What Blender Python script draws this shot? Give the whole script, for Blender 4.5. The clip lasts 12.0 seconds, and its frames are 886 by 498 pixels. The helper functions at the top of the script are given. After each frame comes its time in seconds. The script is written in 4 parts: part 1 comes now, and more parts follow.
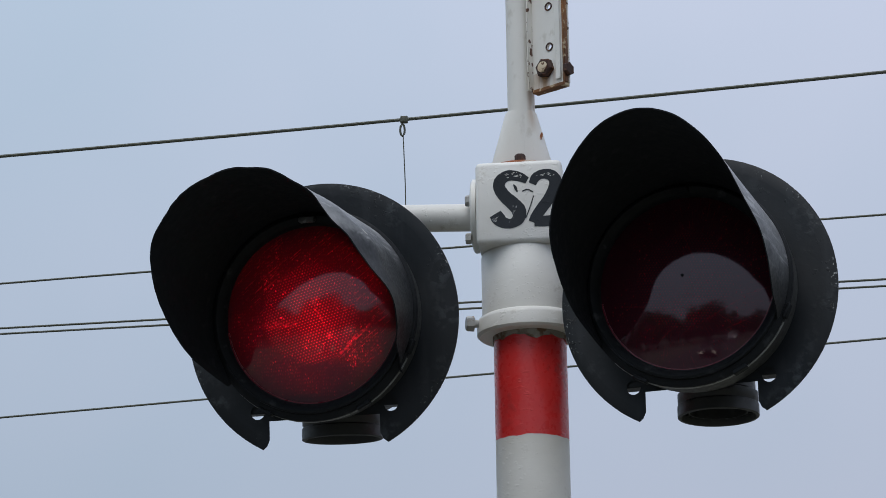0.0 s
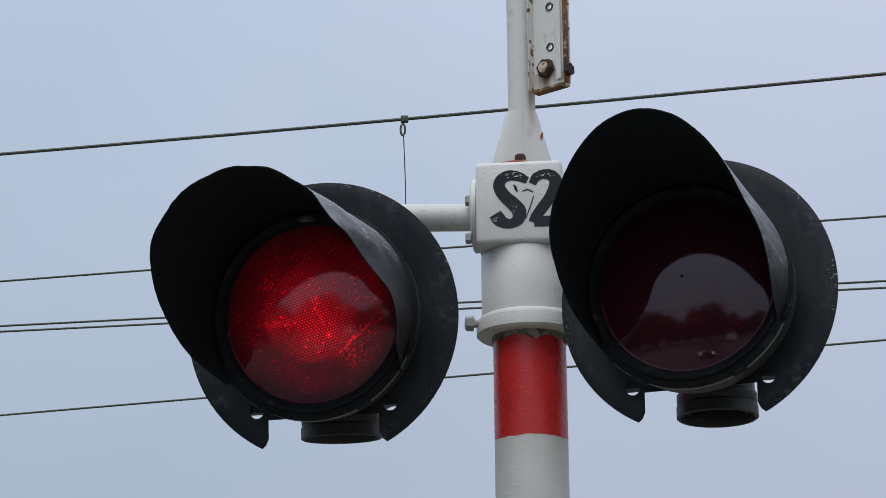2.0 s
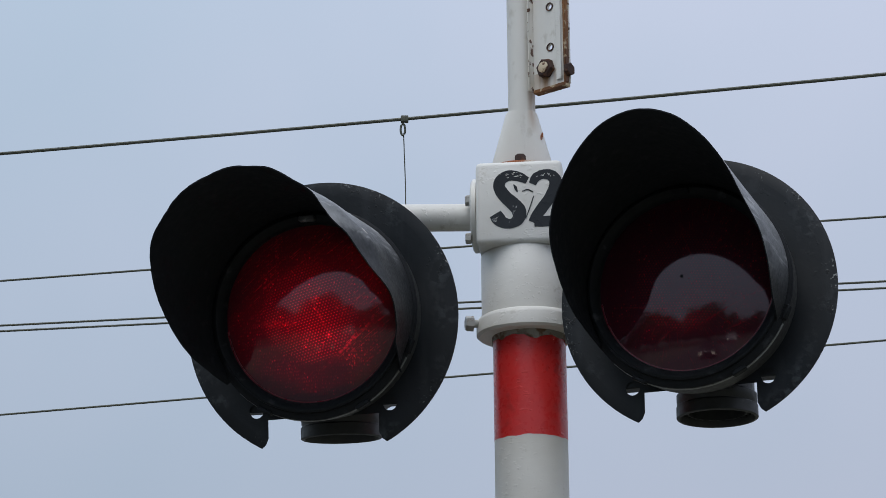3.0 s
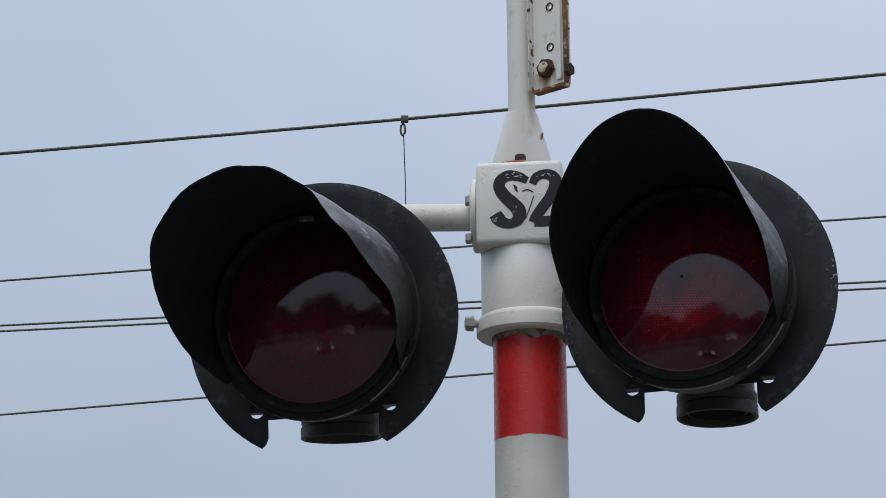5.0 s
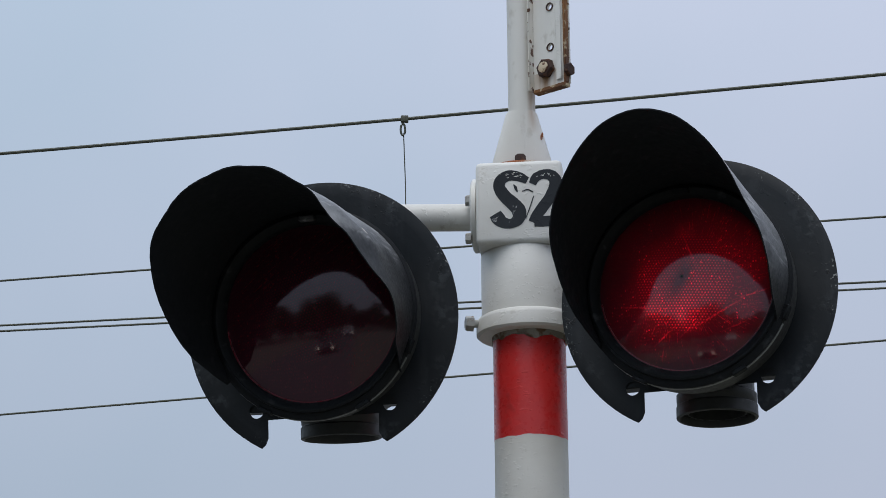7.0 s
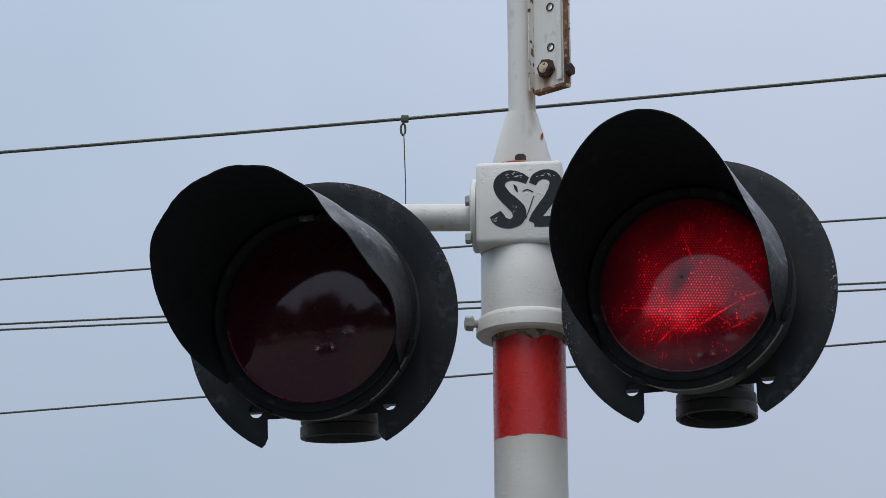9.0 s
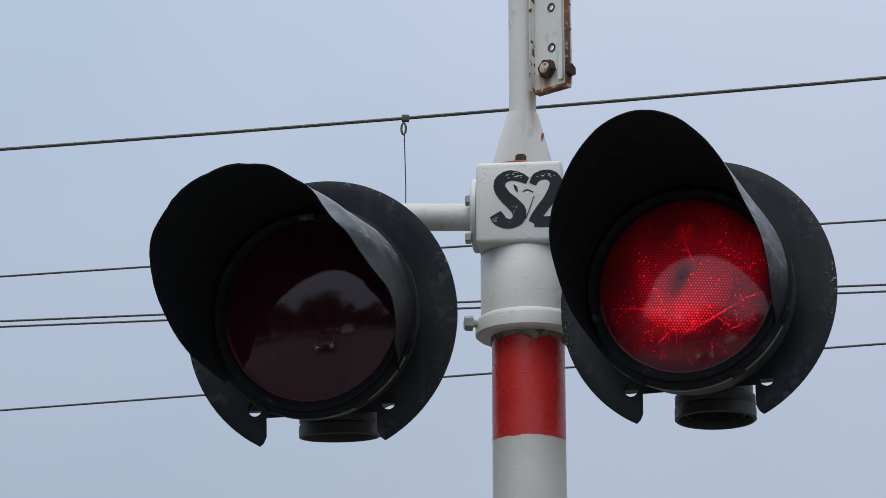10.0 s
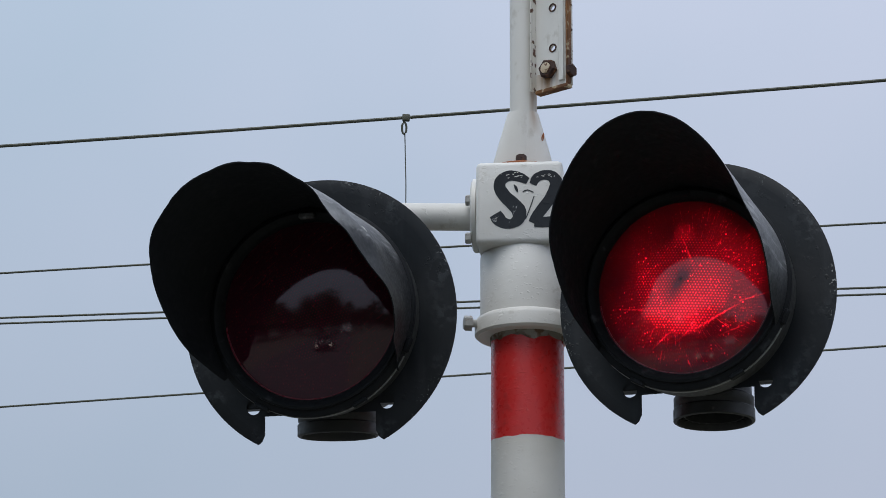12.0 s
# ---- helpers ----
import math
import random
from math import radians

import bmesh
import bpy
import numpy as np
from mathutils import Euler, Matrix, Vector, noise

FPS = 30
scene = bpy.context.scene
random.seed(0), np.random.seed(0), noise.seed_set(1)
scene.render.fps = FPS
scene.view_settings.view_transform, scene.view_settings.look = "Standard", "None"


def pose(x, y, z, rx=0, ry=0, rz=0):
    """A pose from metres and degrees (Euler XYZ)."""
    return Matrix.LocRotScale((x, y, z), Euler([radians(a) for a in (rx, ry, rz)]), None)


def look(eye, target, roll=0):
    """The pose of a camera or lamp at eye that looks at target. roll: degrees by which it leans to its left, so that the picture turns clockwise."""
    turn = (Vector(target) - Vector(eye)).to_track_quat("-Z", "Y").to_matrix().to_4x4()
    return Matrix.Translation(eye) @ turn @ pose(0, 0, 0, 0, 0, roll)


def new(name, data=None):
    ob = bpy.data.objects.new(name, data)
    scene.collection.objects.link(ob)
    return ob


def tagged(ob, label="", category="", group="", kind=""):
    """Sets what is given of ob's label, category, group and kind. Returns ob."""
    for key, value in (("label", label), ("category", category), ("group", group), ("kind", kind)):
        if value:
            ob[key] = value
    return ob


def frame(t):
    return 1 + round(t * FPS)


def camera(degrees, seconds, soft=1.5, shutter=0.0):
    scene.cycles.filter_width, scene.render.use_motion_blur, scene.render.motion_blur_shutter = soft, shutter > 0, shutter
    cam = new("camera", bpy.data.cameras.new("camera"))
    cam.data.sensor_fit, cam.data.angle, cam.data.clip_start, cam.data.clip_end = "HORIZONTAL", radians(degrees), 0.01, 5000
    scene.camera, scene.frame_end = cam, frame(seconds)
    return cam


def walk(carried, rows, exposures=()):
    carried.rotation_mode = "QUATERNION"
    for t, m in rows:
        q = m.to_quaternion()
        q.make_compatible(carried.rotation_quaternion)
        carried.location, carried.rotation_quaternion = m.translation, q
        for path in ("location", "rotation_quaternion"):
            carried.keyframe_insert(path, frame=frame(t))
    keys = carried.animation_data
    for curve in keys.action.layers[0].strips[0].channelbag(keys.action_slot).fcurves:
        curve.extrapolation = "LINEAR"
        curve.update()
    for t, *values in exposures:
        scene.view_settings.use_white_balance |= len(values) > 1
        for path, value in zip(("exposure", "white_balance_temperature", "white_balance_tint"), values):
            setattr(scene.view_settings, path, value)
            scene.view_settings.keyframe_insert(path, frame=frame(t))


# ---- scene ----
# ---------------------------------------------------------------- camera
cam = camera(21.246, 12.0, 0.75)
START = look((0, -4.0, 1.6), (0, -4.0 + math.cos(radians(17)), 1.6 + math.sin(radians(17))), -0.4)
PIVOT = Vector((-0.02297, -0.01507, 1.0)).normalized()


def rolled(degrees):
    """The camera's pose, turned clockwise round the lettered box."""
    return START @ Matrix.Rotation(radians(degrees), 4, PIVOT)


walk(cam, [(t, rolled(a)) for t, a in (
    (0, -0.35), (0.5, -0.31), (1, -0.25), (1.5, -0.17), (2, -0.09), (2.5, -0.05), (3, -0.04), (5, -0.04), (6, -0.04), (7, -0.03),
    (8, 0.01), (9, 0.12), (9.5, 0.27), (10, 0.46), (10.5, 0.60), (11, 0.73), (11.5, 0.81), (12, 0.84))],
    [(0, 0.0), (12, 0.0)])

# ---------------------------------------------------------------- light
SUN_UP, SUN_WAY = radians(62), radians(208)      # soft sun behind cloud, from behind the camera
world = bpy.data.worlds.new("overcast_sky")
scene.world = world
world.use_nodes = True
wn, wl = world.node_tree.nodes, world.node_tree.links
wn.clear()
w_out = wn.new("ShaderNodeOutputWorld")
w_sky = wn.new("ShaderNodeTexSky")
w_sky.sky_type, w_sky.sun_disc = "NISHITA", False
w_sky.sun_elevation, w_sky.sun_rotation = SUN_UP, SUN_WAY
w_clear = wn.new("ShaderNodeBackground")
w_clear.inputs["Strength"].default_value = 0.06
wl.new(w_sky.outputs[0], w_clear.inputs["Color"])
w_co = wn.new("ShaderNodeTexCoord")
w_noise = wn.new("ShaderNodeTexNoise")
w_noise.inputs["Scale"].default_value, w_noise.inputs["Detail"].default_value = 5.0, 3.0
w_ramp = wn.new("ShaderNodeValToRGB")
w_ramp.color_ramp.elements[0].position, w_ramp.color_ramp.elements[0].color = 0.32, (0.455, 0.555, 0.69, 1)
w_ramp.color_ramp.elements[1].position, w_ramp.color_ramp.elements[1].color = 0.68, (0.545, 0.605, 0.75, 1)
w_cloud = wn.new("ShaderNodeBackground")
w_mix = wn.new("ShaderNodeMixShader")
w_mix.inputs[0].default_value = 0.88
wl.new(w_co.outputs["Generated"], w_noise.inputs["Vector"])
w_tilt = wn.new("ShaderNodeMath")                    # the cloud is a little paler towards the east
w_tilt.operation = "MULTIPLY_ADD"
w_tilt.inputs[1].default_value = 0.75
w_half = wn.new("ShaderNodeMath")
w_half.operation = "MULTIPLY_ADD"
w_half.inputs[1].default_value, w_half.inputs[2].default_value = 0.6, 0.2
wl.new(w_noise.outputs["Fac"], w_half.inputs[0])
wl.new(w_half.outputs[0], w_tilt.inputs[2])
wl.new(w_tilt.outputs[0], w_ramp.inputs[0])
w_sep = wn.new("ShaderNodeSeparateXYZ")
wl.new(w_co.outputs["Generated"], w_sep.inputs[0])
wl.new(w_sep.outputs[0], w_tilt.inputs[0])
w_high = wn.new("ShaderNodeMapRange")                # cloud brightens towards the zenith
w_high.inputs["To Min"].default_value, w_high.inputs["To Max"].default_value = 0.70, 1.8
wl.new(w_sep.outputs[2], w_high.inputs["Value"])
wl.new(w_high.outputs[0], w_cloud.inputs["Strength"])
wl.new(w_ramp.outputs[0], w_cloud.inputs["Color"])
wl.new(w_clear.outputs[0], w_mix.inputs[1])
wl.new(w_cloud.outputs[0], w_mix.inputs[2])
wl.new(w_mix.outputs[0], w_out.inputs[0])

sun_data = bpy.data.lights.new("sun", "SUN")
sun_data.energy, sun_data.angle, sun_data.color = 1.35, radians(40), (1.0, 0.97, 0.93)
sun = new("sun", sun_data)
sun.matrix_world = look((-3.2, -6.0, 12.8), (0, 0, 0))


# ---------------------------------------------------------------- materials
def material(name):
    m = bpy.data.materials.new(name)
    m.use_nodes = True
    n, l = m.node_tree.nodes, m.node_tree.links
    n.clear()
    return m, n, l, n.new("ShaderNodeOutputMaterial")


def noise_mask(n, l, co, scale, low, high, detail=4.0, stretch=None):
    """A 0 to 1 mask of noise between two thresholds."""
    if stretch:
        mp = n.new("ShaderNodeMapping")
        mp.inputs["Scale"].default_value = stretch
        l.new(co, mp.inputs["Vector"])
        co = mp.outputs[0]
    t = n.new("ShaderNodeTexNoise")
    t.inputs["Scale"].default_value, t.inputs["Detail"].default_value = scale, detail
    l.new(co, t.inputs["Vector"])
    r = n.new("ShaderNodeMapRange")
    r.inputs["From Min"].default_value, r.inputs["From Max"].default_value = low, high
    l.new(t.outputs["Fac"], r.inputs["Value"])
    return r.outputs[0], t.outputs["Fac"]


def mixed(n, l, fac, a, b):
    m = n.new("ShaderNodeMix")
    m.data_type = "RGBA"
    if isinstance(fac, float):
        m.inputs[0].default_value = fac
    else:
        l.new(fac, m.inputs[0])
    for s, v in ((6, a), (7, b)):
        if isinstance(v, tuple):
            m.inputs[s].default_value = (*v, 1)
        else:
            l.new(v, m.inputs[s])
    return m.outputs[2]


def painted(name, base, shade, spot, rough, spot_low=0.62, spot_high=0.68, spot_scale=40, bump=0.3, grain=90, metal=0.0, spec=0.5,
            streak=(1, 1, 1), flake=False, stain=None, relief=0.0018):
    """Weathered paint: two tones, spots of another colour, brushed relief."""
    m, n, l, out = material(name)
    co = n.new("ShaderNodeTexCoord").outputs["Object"]
    tone, _ = noise_mask(n, l, co, 9, 0.35, 0.68, 5, streak)
    spots, _ = noise_mask(n, l, co, spot_scale, spot_low, spot_high, 6)
    if flake:
        bits, _ = noise_mask(n, l, co, spot_scale * 7, 0.42, 0.58, 8, streak)
        both = n.new("ShaderNodeMath")
        both.operation = "MULTIPLY"
        l.new(spots, both.inputs[0])
        l.new(bits, both.inputs[1])
        spots = both.outputs[0]
    fine, raw = noise_mask(n, l, co, grain, 0.3, 0.7, 4)
    col = mixed(n, l, spots, mixed(n, l, tone, base, shade), spot)
    if stain:
        # a rust run: centre across, lower end, upper end, width
        sep = n.new("ShaderNodeSeparateXYZ")
        l.new(co, sep.inputs[0])
        across = n.new("ShaderNodeMapRange")
        away = n.new("ShaderNodeMath")
        away.operation = "SUBTRACT"
        away.inputs[1].default_value = stain[0]
        l.new(sep.outputs[0], away.inputs[0])
        size = n.new("ShaderNodeMath")
        size.operation = "ABSOLUTE"
        l.new(away.outputs[0], size.inputs[0])
        across.inputs["From Min"].default_value, across.inputs["From Max"].default_value = stain[3], 0.0
        l.new(size.outputs[0], across.inputs["Value"])
        down = n.new("ShaderNodeMapRange")
        down.inputs["From Min"].default_value, down.inputs["From Max"].default_value = stain[1], stain[2]
        l.new(sep.outputs[2], down.inputs["Value"])
        below = n.new("ShaderNodeMath")
        below.operation = "LESS_THAN"
        below.inputs[1].default_value = stain[2]
        l.new(sep.outputs[2], below.inputs[0])
        runs, _ = noise_mask(n, l, co, 60, 0.3, 0.6, 4, (1, 1, 0.12))
        amount = runs
        for v in (across.outputs[0], down.outputs[0], below.outputs[0]):
            k = n.new("ShaderNodeMath")
            k.operation = "MULTIPLY"
            l.new(amount, k.inputs[0])
            l.new(v, k.inputs[1])
            amount = k.outputs[0]
        strong = n.new("ShaderNodeMath")
        strong.operation, strong.use_clamp = "MULTIPLY", True
        strong.inputs[1].default_value = 1.5
        l.new(amount, strong.inputs[0])
        col = mixed(n, l, strong.outputs[0], col, (0.30, 0.15, 0.05))
    p = n.new("ShaderNodeBsdfPrincipled")
    l.new(col, p.inputs["Base Color"])
    rr = n.new("ShaderNodeMapRange")
    rr.inputs["To Min"].default_value, rr.inputs["To Max"].default_value = max(rough - 0.1, 0.03), min(rough + 0.12, 1)
    l.new(fine, rr.inputs["Value"])
    l.new(rr.outputs[0], p.inputs["Roughness"])
    p.inputs["Metallic"].default_value = metal
    p.inputs["Specular IOR Level"].default_value = spec
    b = n.new("ShaderNodeBump")
    b.inputs["Strength"].default_value, b.inputs["Distance"].default_value = bump, relief
    flecks, _ = noise_mask(n, l, co, grain, 0.60, 0.67, 3, streak)
    areas, _ = noise_mask(n, l, co, grain * 0.14, 0.42, 0.62, 3)
    spread = n.new("ShaderNodeMath")
    spread.operation = "MULTIPLY_ADD"
    spread.inputs[1].default_value, spread.inputs[2].default_value = 0.8, 0.2
    l.new(areas, spread.inputs[0])
    gather = n.new("ShaderNodeMath")
    gather.operation = "MULTIPLY"
    l.new(flecks, gather.inputs[0])
    l.new(spread.outputs[0], gather.inputs[1])
    lumps = gather.outputs[0]
    soft = n.new("ShaderNodeMath")
    soft.operation = "MULTIPLY_ADD"
    soft.inputs[1].default_value = 0.22
    l.new(raw, soft.inputs[0])
    l.new(lumps, soft.inputs[2])
    l.new(soft.outputs[0], b.inputs["Height"])
    b2 = n.new("ShaderNodeBump")
    b2.inputs["Strength"].default_value, b2.inputs["Distance"].default_value = bump * 0.4, 0.003
    l.new(spots, b2.inputs["Height"])
    l.new(b.outputs[0], b2.inputs["Normal"])
    l.new(b2.outputs[0], p.inputs["Normal"])
    l.new(p.outputs[0], out.inputs[0])
    return m


CREAM, CREAM_DULL, GRIME = (0.735, 0.72, 0.675), (0.64, 0.62, 0.57), (0.40, 0.36, 0.29)
WHITE = painted("white_paint", CREAM, CREAM_DULL, GRIME, 0.44, 0.63, 0.84, 24, 0.34, 120, streak=(0.8, 0.8, 1.3), flake=True, relief=0.0024)
PIPE_WHITE = painted("rust_stained_white_paint", CREAM, CREAM_DULL, GRIME, 0.44, 0.60, 0.80, 20, 0.20, 135, streak=(1, 1, 0.30), flake=True, stain=(0.0205, 3.03, 3.112, 0.0125))
WEB_WHITE = painted("rust_run_white_paint", CREAM, CREAM_DULL, GRIME, 0.44, 0.58, 0.78, 26, 0.22, 135, streak=(1, 1, 0.30), flake=True, stain=(0.026, -0.03, 0.030, 0.034))
RED = painted("red_paint", (0.68, 0.034, 0.032), (0.60, 0.030, 0.029), (0.50, 0.030, 0.029), 0.30, 0.62, 0.7, 30, 0.46, 95, streak=(0.7, 0.7, 1.6), relief=0.0026)
BLACK = painted("black_paint", (0.010, 0.0115, 0.013), (0.015, 0.017, 0.019), (0.04, 0.045, 0.047), 0.45, 0.66, 0.74, 34, 0.12, 120, spec=0.3)
BEZEL = painted("dull_black_ring", (0.010, 0.0112, 0.0125), (0.014, 0.0155, 0.017), (0.045, 0.048, 0.05), 0.55, 0.64, 0.74, 30, 0.14, 120, spec=0.14)
# black paint greyed to stand for ground light on the lamp tube
LIT_BLACK = painted("lit_black_paint", (0.040, 0.042, 0.041), (0.060, 0.062, 0.060), (0.09, 0.092, 0.088), 0.5, 0.6, 0.74, 30, 0.14, 120, spec=0.3)
EDGE_LIGHT = painted("painted_edge_light", (0.20, 0.205, 0.20), (0.28, 0.285, 0.275), (0.10, 0.10, 0.095), 0.5, 0.56, 0.68, 60, 0.2, 140)
SOOT = painted("matt_black_inside", (0.017, 0.0185, 0.021), (0.021, 0.0225, 0.025), (0.026, 0.027, 0.030), 0.8, bump=0.1, spec=0.06)
RUBBER = painted("black_rubber", (0.012, 0.013, 0.013), (0.02, 0.021, 0.02), (0.03, 0.03, 0.028), 0.5, bump=0.15)
STEEL = painted("painted_bolt_steel", (0.42, 0.42, 0.40), (0.33, 0.32, 0.30), (0.2, 0.13, 0.09), 0.45, 0.58, 0.7, 120, 0.3, 200)
FLAKING = painted("flaking_grey_paint", (0.40, 0.38, 0.34), (0.28, 0.25, 0.21), (0.16, 0.09, 0.05), 0.7, 0.50, 0.60, 60, 0.5, 150)
RUST = painted("rusted_steel", (0.046, 0.019, 0.012), (0.030, 0.014, 0.011), (0.115, 0.045, 0.018), 0.8, 0.54, 0.66, 90, 0.6, 200)
RUSTWASH = painted("orange_rust", (0.33, 0.10, 0.03), (0.22, 0.07, 0.025), (0.5, 0.42, 0.34), 0.7, 0.55, 0.65, 60, 0.4, 150)
RUSTY_WHITE = painted("rust_chipped_white_paint", CREAM, (0.56, 0.50, 0.40), (0.095, 0.038, 0.018), 0.5, 0.545, 0.59, 70, 0.5, 90, streak=(1, 1, 0.3))
RUSTY_END = painted("rust_bled_white_paint", (0.62, 0.55, 0.42), (0.45, 0.30, 0.15), (0.11, 0.040, 0.016), 0.6, 0.58, 0.64, 160, 0.5, 150)
RUSTY_EDGE = painted("flaking_rusty_paint", (0.050, 0.020, 0.012), (0.30, 0.125, 0.035), (0.50, 0.40, 0.26), 0.75, 0.58, 0.64, 75, 0.5, 150)
LETTER = painted("worn_black_lettering", (0.014, 0.017, 0.021), (0.022, 0.026, 0.031), (0.58, 0.58, 0.57), 0.55, 0.64, 0.69, 42, 0.3, 120, spec=0.25, flake=True)
WIRE = painted("weathered_copper_wire", (0.055, 0.06, 0.04), (0.075, 0.078, 0.052), (0.03, 0.032, 0.03), 0.55, bump=0.2)
GROUND = painted("ground_grass_and_gravel", (0.10, 0.098, 0.062), (0.145, 0.135, 0.10), (0.19, 0.175, 0.145), 0.9, 0.5, 0.6, 2.0, 0.5, 6)
ASPHALT = painted("worn_asphalt", (0.085, 0.084, 0.082), (0.105, 0.102, 0.098), (0.13, 0.126, 0.12), 0.85, 0.55, 0.65, 30, 0.4, 120)
LEAF = painted("tree_foliage", (0.055, 0.088, 0.034), (0.085, 0.118, 0.048), (0.042, 0.066, 0.028), 0.7, 0.5, 0.6, 1.5, 0.2, 6)
CAR_PAINT = painted("pale_car_paint", (0.5, 0.51, 0.52), (0.46, 0.47, 0.48), (0.4, 0.4, 0.4), 0.2, 0.8, 0.9, 5, 0.02, 60)
CAR_DARK = painted("dark_car_paint", (0.02, 0.021, 0.024), (0.025, 0.026, 0.03), (0.03, 0.03, 0.033), 0.2, 0.8, 0.9, 5, 0.02, 60)
BARK = painted("grey_brown_bark", (0.09, 0.07, 0.05), (0.13, 0.10, 0.075), (0.05, 0.04, 0.03), 0.9, 0.5, 0.6, 12, 0.6, 30)
CAR_GLASS = painted("dark_car_glass", (0.02, 0.022, 0.025), (0.02, 0.022, 0.025), (0.03, 0.03, 0.03), 0.08, 0.8, 0.9, 5, 0.02, 60)


def glow(name, colour, strength):
    m, n, l, out = material(name)
    e = n.new("ShaderNodeEmission")
    e.inputs["Color"].default_value, e.inputs["Strength"].default_value = (*colour, 1), strength
    l.new(e.outputs[0], out.inputs[0])
    return m


def scuffed_plate():
    """Old black paint: pale flaked patches near the outer edge, specks of bare primer and faint runs down the plate."""
    m, n, l, out = material("scuffed_black_plate")
    raw = n.new("ShaderNodeTexCoord").outputs["Object"]
    info = n.new("ShaderNodeObjectInfo")
    far = n.new("ShaderNodeVectorMath")
    far.operation = "SCALE"
    far.inputs[0].default_value = (7.0, 3.0, 5.0)
    l.new(info.outputs["Random"], far.inputs["Scale"])
    moved = n.new("ShaderNodeVectorMath")
    l.new(raw, moved.inputs[0])
    l.new(far.outputs[0], moved.inputs[1])
    co = moved.outputs[0]

    def calc(op, a, b):
        k = n.new("ShaderNodeMath")
        k.operation, k.use_clamp = op, op == "MULTIPLY"
        for i, v in enumerate((a, b)):
            if isinstance(v, float):
                k.inputs[i].default_value = v
            else:
                l.new(v, k.inputs[i])
        return k.outputs[0]

    size = n.new("ShaderNodeVectorMath")
    size.operation = "LENGTH"
    l.new(raw, size.inputs[0])
    edge = n.new("ShaderNodeMapRange")
    edge.inputs["From Min"].default_value, edge.inputs["From Max"].default_value = 0.188, 0.238
    l.new(size.outputs["Value"], edge.inputs["Value"])
    rim = n.new("ShaderNodeMapRange")
    rim.inputs["From Min"].default_value, rim.inputs["From Max"].default_value = 0.226, 0.238
    l.new(size.outputs["Value"], rim.inputs["Value"])
    tone = noise_mask(n, l, co, 7, 0.35, 0.68, 4)[0]
    patch = noise_mask(n, l, co, 13, 0.51, 0.70, 5)[0]
    fine = noise_mask(n, l, co, 70, 0.46, 0.60, 8)[0]
    runs = noise_mask(n, l, co, 34, 0.56, 0.78, 4, (1, 1, 0.13))[0]
    flaked = noise_mask(n, l, co, 90, 0.60, 0.64, 5)[0]
    specks = noise_mask(n, l, co, 210, 0.62, 0.66, 2)[0]
    wide = noise_mask(n, l, co, 9, 0.52, 0.62, 3)[0]
    scuff = calc("MULTIPLY", calc("MULTIPLY", patch, fine), edge.outputs[0])
    chips = calc("MULTIPLY", calc("MULTIPLY", flaked, wide), edge.outputs[0])
    bare = calc("MULTIPLY", calc("MULTIPLY", specks, wide), rim.outputs[0])
    col = mixed(n, l, tone, (0.0085, 0.0105, 0.0125), (0.0145, 0.0165, 0.019))
    col = mixed(n, l, calc("MULTIPLY", runs, 0.38), col, (0.042, 0.048, 0.055))
    col = mixed(n, l, calc("MULTIPLY", scuff, 0.5), col, (0.105, 0.118, 0.128))
    col = mixed(n, l, calc("MULTIPLY", chips, 0.7), col, (0.012, 0.012, 0.012))
    col = mixed(n, l, bare, col, (0.30, 0.305, 0.30))
    p = n.new("ShaderNodeBsdfPrincipled")
    l.new(col, p.inputs["Base Color"])
    rough = n.new("ShaderNodeMapRange")
    rough.inputs["To Min"].default_value, rough.inputs["To Max"].default_value = 0.36, 0.60
    l.new(tone, rough.inputs["Value"])
    l.new(rough.outputs[0], p.inputs["Roughness"])
    p.inputs["Specular IOR Level"].default_value = 0.30
    b = n.new("ShaderNodeBump")
    b.inputs["Strength"].default_value, b.inputs["Distance"].default_value = 0.5, 0.0022
    l.new(calc("ADD", calc("ADD", chips, calc("MULTIPLY", scuff, 0.4)), calc("MULTIPLY", fine, 0.06)), b.inputs["Height"])
    l.new(b.outputs[0], p.inputs["Normal"])
    l.new(p.outputs[0], out.inputs[0])
    return m


WORN = scuffed_plate()


